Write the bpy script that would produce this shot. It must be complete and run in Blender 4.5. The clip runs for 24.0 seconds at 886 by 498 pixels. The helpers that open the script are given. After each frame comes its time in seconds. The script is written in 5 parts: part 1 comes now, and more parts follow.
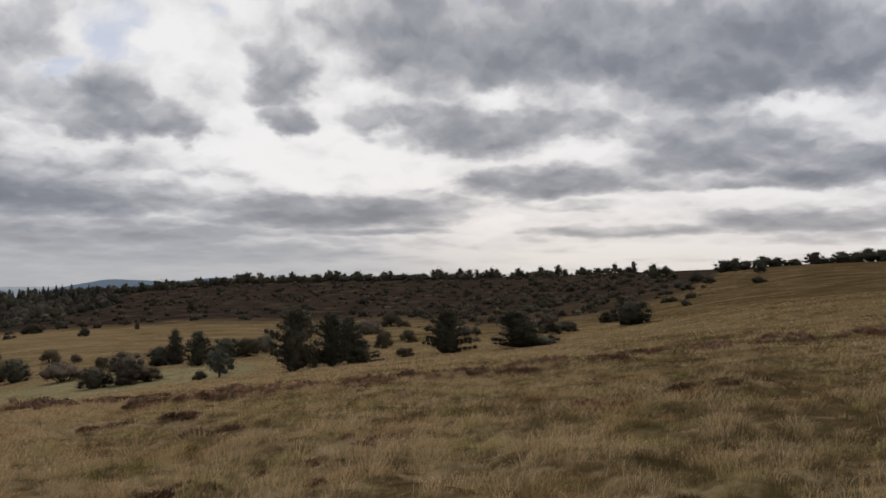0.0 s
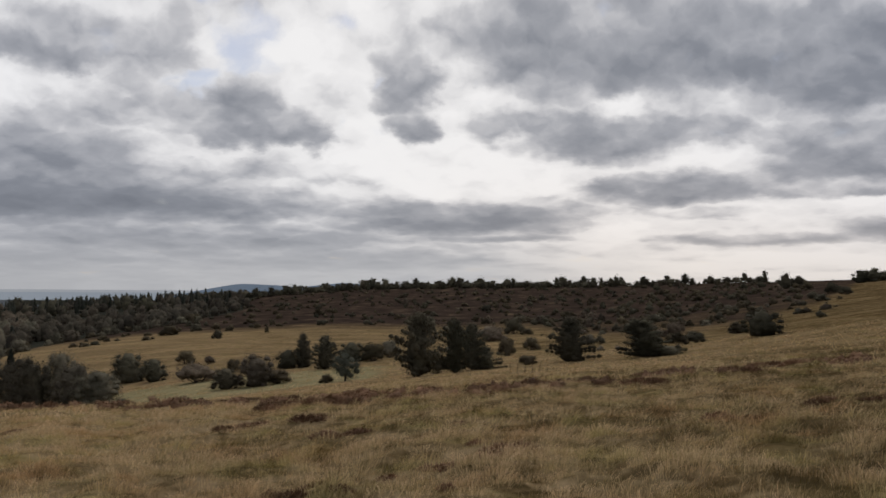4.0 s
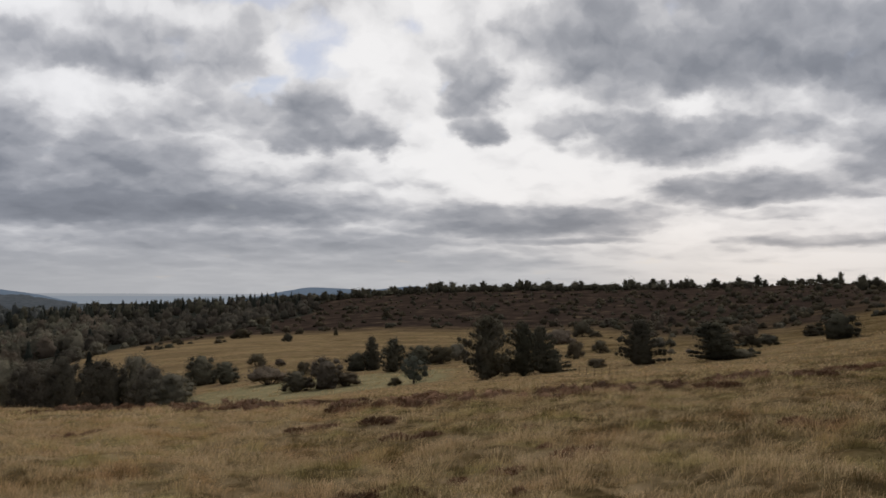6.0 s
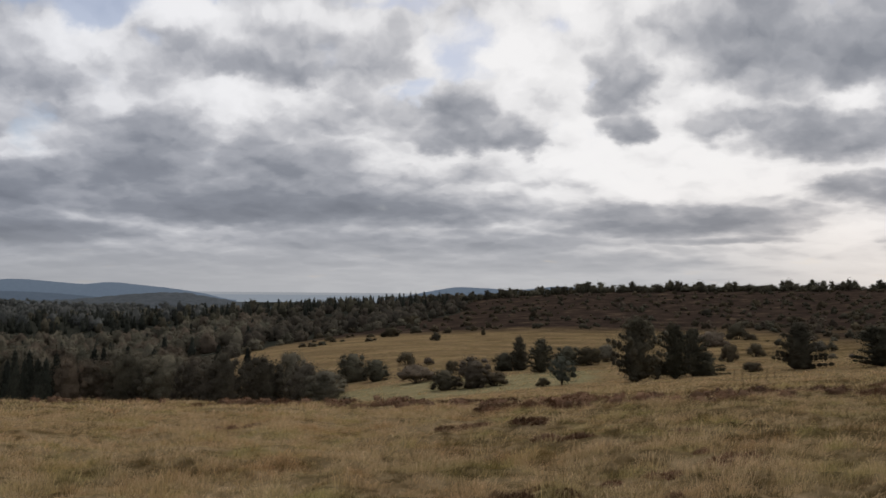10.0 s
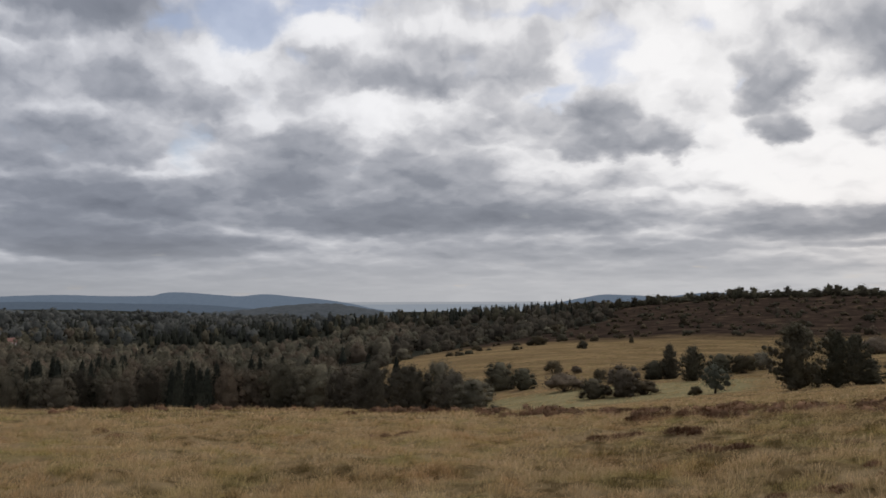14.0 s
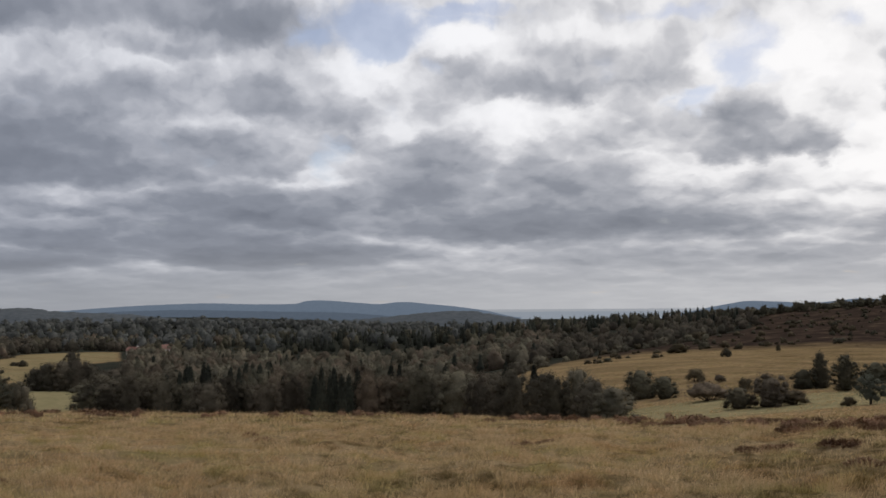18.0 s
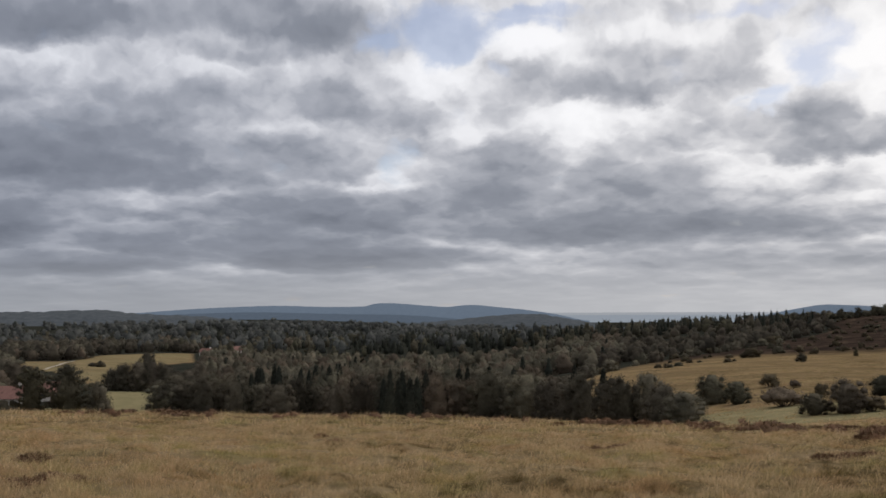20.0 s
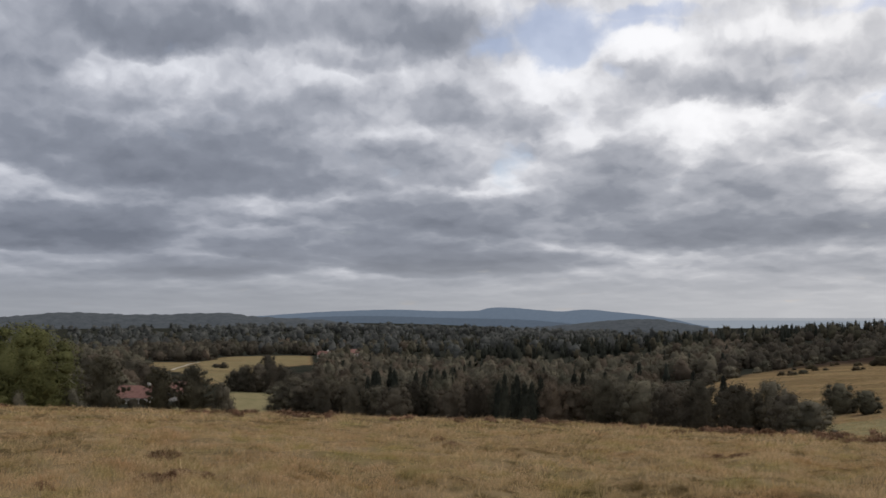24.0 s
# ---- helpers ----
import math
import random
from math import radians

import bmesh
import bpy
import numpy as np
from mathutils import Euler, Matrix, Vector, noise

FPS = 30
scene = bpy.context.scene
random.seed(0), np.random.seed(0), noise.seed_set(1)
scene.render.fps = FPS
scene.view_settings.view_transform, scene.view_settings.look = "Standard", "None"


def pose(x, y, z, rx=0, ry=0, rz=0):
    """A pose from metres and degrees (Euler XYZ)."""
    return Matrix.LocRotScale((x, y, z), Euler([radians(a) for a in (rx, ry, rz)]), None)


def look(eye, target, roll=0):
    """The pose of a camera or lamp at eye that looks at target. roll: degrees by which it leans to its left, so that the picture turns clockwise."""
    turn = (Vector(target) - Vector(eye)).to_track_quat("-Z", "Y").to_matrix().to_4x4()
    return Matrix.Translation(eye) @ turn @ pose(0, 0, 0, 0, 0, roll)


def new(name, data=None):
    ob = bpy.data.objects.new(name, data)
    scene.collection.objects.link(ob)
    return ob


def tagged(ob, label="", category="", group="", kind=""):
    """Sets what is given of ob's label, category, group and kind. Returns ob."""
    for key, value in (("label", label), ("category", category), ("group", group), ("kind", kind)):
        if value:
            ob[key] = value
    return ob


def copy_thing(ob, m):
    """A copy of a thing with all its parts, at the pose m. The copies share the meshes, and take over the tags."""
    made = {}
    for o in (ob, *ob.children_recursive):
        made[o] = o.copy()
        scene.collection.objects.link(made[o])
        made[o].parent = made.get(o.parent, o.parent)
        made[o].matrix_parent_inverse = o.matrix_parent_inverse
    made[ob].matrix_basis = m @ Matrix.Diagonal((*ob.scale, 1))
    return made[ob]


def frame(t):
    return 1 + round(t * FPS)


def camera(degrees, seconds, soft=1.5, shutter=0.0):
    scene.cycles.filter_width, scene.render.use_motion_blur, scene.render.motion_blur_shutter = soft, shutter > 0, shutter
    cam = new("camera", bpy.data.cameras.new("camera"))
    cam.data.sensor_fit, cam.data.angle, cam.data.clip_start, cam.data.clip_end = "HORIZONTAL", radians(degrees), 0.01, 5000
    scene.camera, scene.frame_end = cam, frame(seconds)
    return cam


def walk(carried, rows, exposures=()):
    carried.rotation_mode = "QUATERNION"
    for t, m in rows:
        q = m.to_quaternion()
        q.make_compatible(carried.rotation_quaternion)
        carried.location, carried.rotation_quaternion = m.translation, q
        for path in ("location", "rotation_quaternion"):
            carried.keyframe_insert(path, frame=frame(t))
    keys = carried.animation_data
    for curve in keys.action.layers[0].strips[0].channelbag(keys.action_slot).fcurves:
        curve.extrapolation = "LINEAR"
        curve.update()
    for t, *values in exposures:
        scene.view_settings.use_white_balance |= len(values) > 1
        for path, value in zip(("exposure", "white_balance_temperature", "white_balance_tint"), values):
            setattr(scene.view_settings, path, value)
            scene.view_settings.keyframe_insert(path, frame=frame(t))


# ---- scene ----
EYE = 1.65
cam = camera(47.9, 24.0, soft=1.6)
PATH = [
    (0, pose(0.000, 0.560, EYE, 91.80, 0.10, -0.00)),
    (0.5, pose(-0.008, 0.560, EYE, 91.83, 0.08, 0.78)),
    (1, pose(-0.015, 0.560, EYE, 91.85, -0.04, 1.53)),
    (1.5, pose(-0.022, 0.559, EYE, 91.89, -0.22, 2.21)),
    (2, pose(-0.030, 0.559, EYE, 91.95, -0.45, 3.08)),
    (2.5, pose(-0.041, 0.558, EYE, 92.03, -0.40, 4.16)),
    (3, pose(-0.050, 0.557, EYE, 92.10, -0.46, 5.15)),
    (3.5, pose(-0.060, 0.556, EYE, 92.16, -0.50, 6.10)),
    (5.5, pose(-0.096, 0.551, EYE, 92.26, -0.29, 9.88)),
    (6, pose(-0.106, 0.549, EYE, 92.33, -0.29, 10.90)),
    (6.5, pose(-0.116, 0.547, EYE, 92.35, -0.54, 11.99)),
    (7, pose(-0.127, 0.545, EYE, 92.32, -0.55, 13.10)),
    (7.5, pose(-0.137, 0.542, EYE, 92.29, -0.36, 14.19)),
    (8, pose(-0.147, 0.540, EYE, 92.24, -0.35, 15.21)),
    (8.5, pose(-0.156, 0.537, EYE, 92.19, -0.37, 16.19)),
    (9, pose(-0.166, 0.534, EYE, 92.19, -0.43, 17.21)),
    (9.5, pose(-0.176, 0.531, EYE, 92.20, -0.49, 18.28)),
    (10, pose(-0.185, 0.528, EYE, 92.27, -0.58, 19.32)),
    (10.5, pose(-0.195, 0.524, EYE, 92.31, -0.43, 20.40)),
    (12.5, pose(-0.233, 0.509, EYE, 92.56, 0.12, 24.64)),
    (13, pose(-0.243, 0.504, EYE, 92.65, 0.09, 25.72)),
    (13.5, pose(-0.252, 0.500, EYE, 92.69, 0.22, 26.74)),
    (14, pose(-0.259, 0.496, EYE, 92.73, 0.20, 27.63)),
    (14.5, pose(-0.267, 0.491, EYE, 92.81, 0.11, 28.56)),
    (15, pose(-0.275, 0.487, EYE, 92.89, 0.25, 29.51)),
    (15.5, pose(-0.284, 0.482, EYE, 92.94, 0.58, 30.56)),
    (16, pose(-0.293, 0.477, EYE, 92.95, 0.65, 31.59)),
    (16.5, pose(-0.301, 0.471, EYE, 92.94, 0.44, 32.57)),
    (17, pose(-0.309, 0.466, EYE, 92.98, 0.29, 33.55)),
    (17.5, pose(-0.316, 0.461, EYE, 93.08, 0.32, 34.47)),
    (18, pose(-0.324, 0.456, EYE, 93.19, 0.40, 35.45)),
    (18.5, pose(-0.332, 0.450, EYE, 93.26, 0.30, 36.40)),
    (20.5, pose(-0.361, 0.427, EYE, 93.40, 0.27, 40.18)),
    (21, pose(-0.366, 0.422, EYE, 93.42, 0.20, 40.93)),
    (21.5, pose(-0.373, 0.417, EYE, 93.47, 0.04, 41.81)),
    (22, pose(-0.379, 0.411, EYE, 93.52, 0.08, 42.69)),
    (22.5, pose(-0.385, 0.405, EYE, 93.62, 0.11, 43.51)),
    (23, pose(-0.391, 0.400, EYE, 93.69, 0.26, 44.37)),
    (23.5, pose(-0.396, 0.394, EYE, 93.67, 0.14, 45.15)),
    (24, pose(-0.401, 0.389, EYE, 93.64, 0.00, 45.87)),
]
walk(cam, PATH, exposures=((0, -0.06), (12, 0.0), (24, 0.15)))

# ---------------------------------------------------------------- sky and light
SUN_AZ, SUN_EL = 8.0, 46.0          # degrees left of north, above the horizon


def calc(tree, op, a, b=None, c=None, clamp=False):
    """A math node on sockets or numbers; returns its output."""
    n = tree.nodes.new("ShaderNodeMath")
    n.operation, n.use_clamp = op, clamp
    for i, v in enumerate((a, b, c)):
        if v is None:
            continue
        if isinstance(v, (int, float)):
            n.inputs[i].default_value = v
        else:
            tree.links.new(v, n.inputs[i])
    return n.outputs[0]


def vcalc(tree, op, a, b=None, c=None):
    n = tree.nodes.new("ShaderNodeVectorMath")
    n.operation = op
    for i, v in enumerate((a, b, c)):
        if v is None:
            continue
        if isinstance(v, tuple):
            n.inputs[i].default_value = v
        else:
            tree.links.new(v, n.inputs[i])
    return n.outputs["Value"] if op in ("DOT_PRODUCT", "LENGTH") else n.outputs["Vector"]


def fbm(tree, vector, scale, detail=4.0, rough=0.55, distort=0.0, colour=False):
    n = tree.nodes.new("ShaderNodeTexNoise")
    tree.links.new(vector, n.inputs["Vector"])
    n.inputs["Scale"].default_value, n.inputs["Detail"].default_value = scale, detail
    n.inputs["Roughness"].default_value, n.inputs["Distortion"].default_value = rough, distort
    return n.outputs["Color"] if colour else n.outputs["Fac"]


def ramp(tree, fac, stops, ease="LINEAR"):
    n = tree.nodes.new("ShaderNodeValToRGB")
    n.color_ramp.interpolation = ease
    els = n.color_ramp.elements
    while len(els) < len(stops):
        els.new(0.5)
    for el, (at, col) in zip(els, stops):
        el.position, el.color = at, (*col, 1)
    if isinstance(fac, (int, float)):
        n.inputs[0].default_value = fac
    else:
        tree.links.new(fac, n.inputs[0])
    return n.outputs[0]


def mix(tree, fac, a, b, blend="MIX"):
    n = tree.nodes.new("ShaderNodeMix")
    n.data_type, n.blend_type = "RGBA", blend
    for i, v in ((0, fac), (6, a), (7, b)):
        if isinstance(v, (int, float)):
            n.inputs[i].default_value = v
        elif isinstance(v, tuple):
            n.inputs[i].default_value = (*v, 1)
        else:
            tree.links.new(v, n.inputs[i])
    return n.outputs[2]


def build_sky():
    world = bpy.data.worlds.new("sky")
    scene.world = world
    world.use_nodes = True
    tr = world.node_tree
    tr.nodes.clear()
    out = tr.nodes.new("ShaderNodeOutputWorld")
    tc = tr.nodes.new("ShaderNodeTexCoord")
    way = tc.outputs["Generated"]
    sep = tr.nodes.new("ShaderNodeSeparateXYZ")
    tr.links.new(way, sep.inputs[0])
    x, y, z = sep.outputs

    def vec(u, v):
        n = tr.nodes.new("ShaderNodeCombineXYZ")
        for k, w in enumerate((u, v)):
            if isinstance(w, (int, float)):
                n.inputs[k].default_value = w
            else:
                tr.links.new(w, n.inputs[k])
        return n.outputs[0]
    # compass bearing (left of north) and height, in degrees
    az = calc(tr, "MULTIPLY", calc(tr, "ARCTAN2", calc(tr, "MULTIPLY", x, -1.0), y), 57.2958)
    el = calc(tr, "MULTIPLY", calc(tr, "ARCSINE", z), 57.2958)
    # the cloud field flattens towards the horizon
    high = calc(tr, "MULTIPLY", calc(tr, "LOGARITHM", calc(tr, "ADD", calc(tr, "MAXIMUM", el, 0.0), 2.4), math.e), 19.0)
    deck = vec(az, high)
    # ragged edges: the bearing is shaken by noise before the cloud masses are laid out
    flat = calc(tr, "MINIMUM", calc(tr, "MAXIMUM", calc(tr, "MULTIPLY", el, 1 / 9), 0.12), 1.0)
    shake1 = vcalc(tr, "SUBTRACT", fbm(tr, deck, 0.20, 2.0, 0.5, colour=True), (0.5, 0.5, 0.5))
    shake2 = vcalc(tr, "SUBTRACT", fbm(tr, deck, 0.62, 5.0, 0.54, colour=True), (0.5, 0.5, 0.5))
    shake = vcalc(tr, "ADD", vcalc(tr, "MULTIPLY", shake1, SHAKE_COARSE), vcalc(tr, "MULTIPLY", shake2, SHAKE_FINE))
    p = vcalc(tr, "ADD", vec(az, el), vcalc(tr, "MULTIPLY", shake, vec(1.0, flat)))
    billow = vcalc(tr, "MULTIPLY_ADD", shake2, (1.6, 1.6, 0.0), deck)
    up = (-0.15, 1.0, 0.0)

    def puffs(where):
        n = tr.nodes.new("ShaderNodeTexVoronoi")
        n.feature = "SMOOTH_F1"
        n.inputs["Scale"].default_value, n.inputs["Detail"].default_value = 0.30, 3.0
        n.inputs["Roughness"].default_value, n.inputs["Smoothness"].default_value = 0.5, 0.5
        tr.links.new(where, n.inputs["Vector"])
        return n.outputs["Distance"]
    wave = fbm(tr, deck, 0.13, 3.0, 0.5)
    curl = fbm(tr, billow, 0.32, 6.0, 0.50)
    curl_up = fbm(tr, vcalc(tr, "ADD", billow, up), 0.32, 6.0, 0.50)
    puff, puff_up = puffs(billow), puffs(vcalc(tr, "ADD", billow, up))
    # separate clouds: bright thin tops, dark flat bases
    mass = 0.0
    for ca, ce, wa, we, amount in CLOUD_LIST:
        q = vcalc(tr, "MULTIPLY_ADD", p, (1 / wa, 1 / we, 0.0), (-ca / wa, -ce / we, 0.0))
        body = calc(tr, "MULTIPLY_ADD", vcalc(tr, "DOT_PRODUCT", q, q), -0.64, 1.26, clamp=True)
        tilt = calc(tr, "ADD", vcalc(tr, "DOT_PRODUCT", q, (0.0, -0.34 * amount, 0.0)), 0.78 * amount)
        mass = calc(tr, "SMOOTH_MAX", mass, calc(tr, "MULTIPLY", body, tilt), 0.14)
    for ca, ce, wa, we, amount in OPENING_LIST:
        q = vcalc(tr, "MULTIPLY_ADD", p, (1 / wa, 1 / we, 0.0), (-ca / wa, -ce / we, 0.0))
        mass = calc(tr, "MULTIPLY_ADD", calc(tr, "POWER", 0.5, vcalc(tr, "DOT_PRODUCT", q, q)), -amount, mass)
    # the cover thickens towards the west
    west = calc(tr, "MINIMUM", calc(tr, "MAXIMUM", calc(tr, "SUBTRACT", az, 8.0), 0.0), 50.0)
    total = calc(tr, "MULTIPLY_ADD", wave, CLOUD_WAVE, CLOUD_BASE - CLOUD_WAVE / 2)
    total = calc(tr, "MULTIPLY_ADD", curl, CLOUD_CURL, calc(tr, "ADD", total, -CLOUD_CURL / 2))
    total = calc(tr, "MULTIPLY_ADD", puff, -CLOUD_PUFF, calc(tr, "ADD", total, CLOUD_PUFF * .45))
    total = calc(tr, "MULTIPLY_ADD", mass, CLOUD_MASS, total)
    total = calc(tr, "MULTIPLY_ADD", west, CLOUD_WEST, total)
    # long flat banks low over the valley
    bank = calc(tr, "POWER", 0.5, calc(tr, "POWER", calc(tr, "MULTIPLY", calc(tr, "SUBTRACT", el, 1.8), 1 / 2.0), 2.0))
    bank = calc(tr, "MULTIPLY", bank, calc(tr, "MULTIPLY", calc(tr, "ADD", az, 2.0), 1 / 14, clamp=True))
    total = calc(tr, "MULTIPLY_ADD", bank, CLOUD_BANK, total)
    # thin veil is white against the light, thick cloud is grey below; tops catch the light
    relief = calc(tr, "MULTIPLY", calc(tr, "SUBTRACT", curl_up, curl), CURL_RELIEF)
    relief = calc(tr, "MULTIPLY_ADD", calc(tr, "SUBTRACT", puff, puff_up), PUFF_RELIEF, relief)
    tone = ramp(tr, calc(tr, "ADD", total, relief), CLOUD_TONES, "LINEAR")
    # light from the hidden sun brightens the cloud round it
    away = calc(tr, "MULTIPLY", calc(tr, "SUBTRACT", az, SUN_AZ), 1 / 34)
    lit = calc(tr, "POWER", 0.5, calc(tr, "MULTIPLY", away, away))
    gain = calc(tr, "MULTIPLY_ADD", lit, SUN_SIDE - FAR_SIDE, FAR_SIDE)
    tone = mix(tr, 1.0, tone, mix(tr, lit, (0.962, 0.995, 1.085), (1.008, 1.0, 1.01)), "MULTIPLY")
    # pale haze low over the land
    low = calc(tr, "POWER", 0.5, calc(tr, "POWER", calc(tr, "DIVIDE", calc(tr, "ABSOLUTE", el), 2.0), 2.0))
    east = calc(tr, "MULTIPLY", calc(tr, "SUBTRACT", 5.0, az), 1 / 12, clamp=True)
    thin = calc(tr, "MULTIPLY_ADD", east, -0.35, 0.88)
    veil = mix(tr, east, mix(tr, lit, HAZE_FAR, HAZE), HAZE_EAST)
    warm = calc(tr, "POWER", 0.5, calc(tr, "POWER", calc(tr, "MULTIPLY", el, 1 / 5.0), 2.0))
    warm = calc(tr, "MULTIPLY", warm, calc(tr, "MULTIPLY", calc(tr, "SUBTRACT", 14.0, az), 1 / 16, clamp=True))
    tone = mix(tr, warm, tone, mix(tr, 1.0, tone, (1.04, 0.985, 0.93), "MULTIPLY"))
    tone = mix(tr, calc(tr, "MULTIPLY", low, thin), tone, veil)
    cloud = tr.nodes.new("ShaderNodeBackground")
    tr.links.new(tone, cloud.inputs["Color"])
    tr.links.new(gain, cloud.inputs["Strength"])
    sky = tr.nodes.new("ShaderNodeTexSky")
    sky.sky_type, sky.sun_disc = "NISHITA", False
    sky.sun_elevation, sky.sun_rotation = radians(SUN_EL), radians(-SUN_AZ)
    blue = tr.nodes.new("ShaderNodeBackground")
    tr.links.new(mix(tr, 1.0, sky.outputs[0], (1.0, 0.93, 0.95), "MULTIPLY"), blue.inputs["Color"])
    blue.inputs["Strength"].default_value = 0.085
    # rents in the cover, frayed by the small curls
    rent = 0.0
    for ca, ce, wa, we, amount in BLUES_A:
        q = vcalc(tr, "MULTIPLY_ADD", p, (1 / wa, 1 / we, 0.0), (-ca / wa, -ce / we, 0.0))
        rent = calc(tr, "SMOOTH_MAX", rent, calc(tr, "MULTIPLY", calc(tr, "POWER", 0.5, vcalc(tr, "DOT_PRODUCT", q, q)), amount), 0.05)
    rent = calc(tr, "MULTIPLY_ADD", calc(tr, "SUBTRACT", 0.5, curl), 1.5, rent)
    rent = calc(tr, "MULTIPLY", ramp(tr, rent, [(.22, (0, 0, 0)), (.75, (1, 1, 1))], "EASE"), 0.72)
    join = tr.nodes.new("ShaderNodeMixShader")
    tr.links.new(rent, join.inputs[0])
    tr.links.new(cloud.outputs[0], join.inputs[1])
    tr.links.new(blue.outputs[0], join.inputs[2])
    tr.links.new(join.outputs[0], out.inputs["Surface"])


SHAKE_COARSE, SHAKE_FINE = (3.0, 1.8, 0.0), (2.0, 1.5, 0.0)
CLOUD_BASE, CLOUD_WAVE, CLOUD_CURL, CLOUD_PUFF = 0.262, 0.16, 0.27, 0.18
CLOUD_MASS, CURL_RELIEF, PUFF_RELIEF = 0.66, 0.42, 0.26
CLOUD_WEST, CLOUD_BANK = 0.0040, 0.13
HAZE, HAZE_FAR, HAZE_EAST = (0.46, 0.462, 0.478), (0.285, 0.302, 0.335), (0.70, 0.64, 0.59)
SUN_SIDE, FAR_SIDE = 1.02, 0.90
CLOUD_TONES = [(0.0, (0.90, 0.895, 0.885)), (0.14, (0.885, 0.88, 0.872)), (0.27, (0.785, 0.782, 0.78)), (0.40, (0.56, 0.563, 0.578)),
               (0.53, (0.383, 0.394, 0.422)), (0.70, (0.252, 0.267, 0.299)), (1.0, (0.162, 0.176, 0.204))]
# cloud masses, bright openings and blue rents: bearing, height, half widths in degrees, strength
CLOUDS_A = [
    (-3.8, 14.56, 10.6, 3.39, 0.8), (-14.9, 13.2, 10.6, 3.46, 0.85), (-22.3, 13.52, 6.2, 3.45, 0.7), (4.7, 15.17, 4.2, 1.38, 0.5), (-2.5, 8.67, 5.5, 1.53, 0.85),
    (1.4, 9.42, 2.3, 0.89, 0.6), (-8.6, 8.66, 2.2, 1.2, 0.55), (4.3, 9.17, 1.7, 1.15, 0.7), (9.3, 11.81, 2.0, 1.8, 0.78), (8.8, 9.32, 1.5, 1.1, 0.7),
    (18.2, 10.64, 2.2, 1.57, 0.62), (17.5, 9.02, 3.6, 1.1, 0.64), (14.3, 8.53, 1.0, 0.87, 0.55), (-15.5, 7.82, 5.3, 1.92, 0.75), (-21.6, 6.25, 4.5, 1.08, 0.8),
    (-17.5, 5.49, 6.2, 0.55, 0.6), (-5.7, 5.75, 5.1, 0.9, 0.75), (-13.3, 5.48, 2.5, 0.44, 0.5), (6.0, 4.09, 7.4, 0.97, 0.8),
]
CLOUDS_B = [
    (1.4, 4.91, 2.9, 0.52, 0.45), (20.6, 4.54, 5.4, 1.03, 0.7), (-7.6, 4.21, 2.7, 0.39, 0.45), (-19.8, 3.31, 5.2, 0.73, 0.7), (-10.5, 2.81, 5.3, 0.38, 0.6),
    (-21.5, 2.33, 3.1, 0.42, 0.5), (3.7, 2.87, 3.9, 0.29, 0.55), (16.8, 2.78, 8.9, 0.5, 0.5), (13.8, 1.8, 11.5, 0.82, 0.42), (-5.4, 1.82, 3.9, 0.32, 0.3),
    (21.2, 6.82, 4.8, 0.78, 0.38), (22.8, 10.35, 2.2, 1.46, 0.36), (23.0, 13.52, 2.2, 1.29, 0.38), (14.2, 6.51, 2.8, 0.78, 0.35), (30.2, 13.73, 6.0, 1.79, 0.42),
    (26.5, 12.63, 4.3, 1.28, 0.5), (35.6, 8.1, 3.9, 1.34, 0.5), (33.0, 7.45, 5.2, 1.27, 0.55), (30.3, 5.03, 9.4, 1.42, 0.85),
]
CLOUDS_C = [
    (20.4, 4.45, 6.1, 0.84, 0.65), (27.6, 6.53, 4.0, 1.06, 0.55), (23.0, 6.38, 3.5, 0.95, 0.4), (24.0, 9.03, 3.8, 0.69, 0.35), (20.4, 2.65, 10.1, 0.58, 0.42),
    (24.8, 1.72, 9.3, 0.51, 0.35), (30.3, 5.04, 10.9, 1.42, 0.75), (35.2, 6.78, 5.1, 1.6, 0.6), (27.1, 6.81, 3.6, 1.68, 0.62), (21.9, 4.92, 5.1, 1.23, 0.65),
    (34.9, 8.86, 4.5, 1.15, 0.5), (30.7, 8.52, 2.3, 1.03, 0.5), (25.1, 12.39, 2.1, 1.64, 0.42), (32.3, 13.07, 4.6, 1.25, 0.36), (41.8, 11.17, 3.1, 1.17, 0.5),
    (44.6, 11.94, 4.5, 1.27, 0.4), (46.0, 8.76, 3.2, 1.34, 0.5), (50.3, 8.3, 3.1, 1.78, 0.5), (45.1, 5.73, 6.2, 1.48, 0.72),
]
CLOUDS_D = [
    (44.8, 3.16, 5.6, 0.68, 0.85), (48.0, 4.33, 7.1, 0.97, 0.6), (22.2, 2.73, 7.1, 0.78, 0.42), (25.4, 9.53, 4.2, 1.02, 0.35), (50.4, 15.02, 3.4, 0.97, 0.5),
    (27.8, 1.85, 15.8, 0.52, 0.28), (61.8, 16.14, 6.4, 1.64, 0.68), (48.6, 16.42, 4.9, 1.7, 0.68), (69.0, 14.02, 3.3, 1.73, 0.5), (67.8, 9.95, 4.2, 1.84, 0.66),
    (60.4, 8.88, 7.6, 2.12, 0.78), (55.4, 8.1, 4.8, 1.46, 0.72), (66.0, 4.97, 5.4, 1.52, 0.95), (68.8, 3.92, 6.1, 0.6, 0.8), (56.3, 3.93, 4.1, 1.02, 0.5),
    (59.4, 2.56, 4.9, 0.63, 0.7), (47.6, 5.94, 5.5, 1.36, 0.68), (45.0, 2.86, 6.5, 0.71, 0.85), (48.6, 3.67, 5.2, 1.04, 0.65),
]
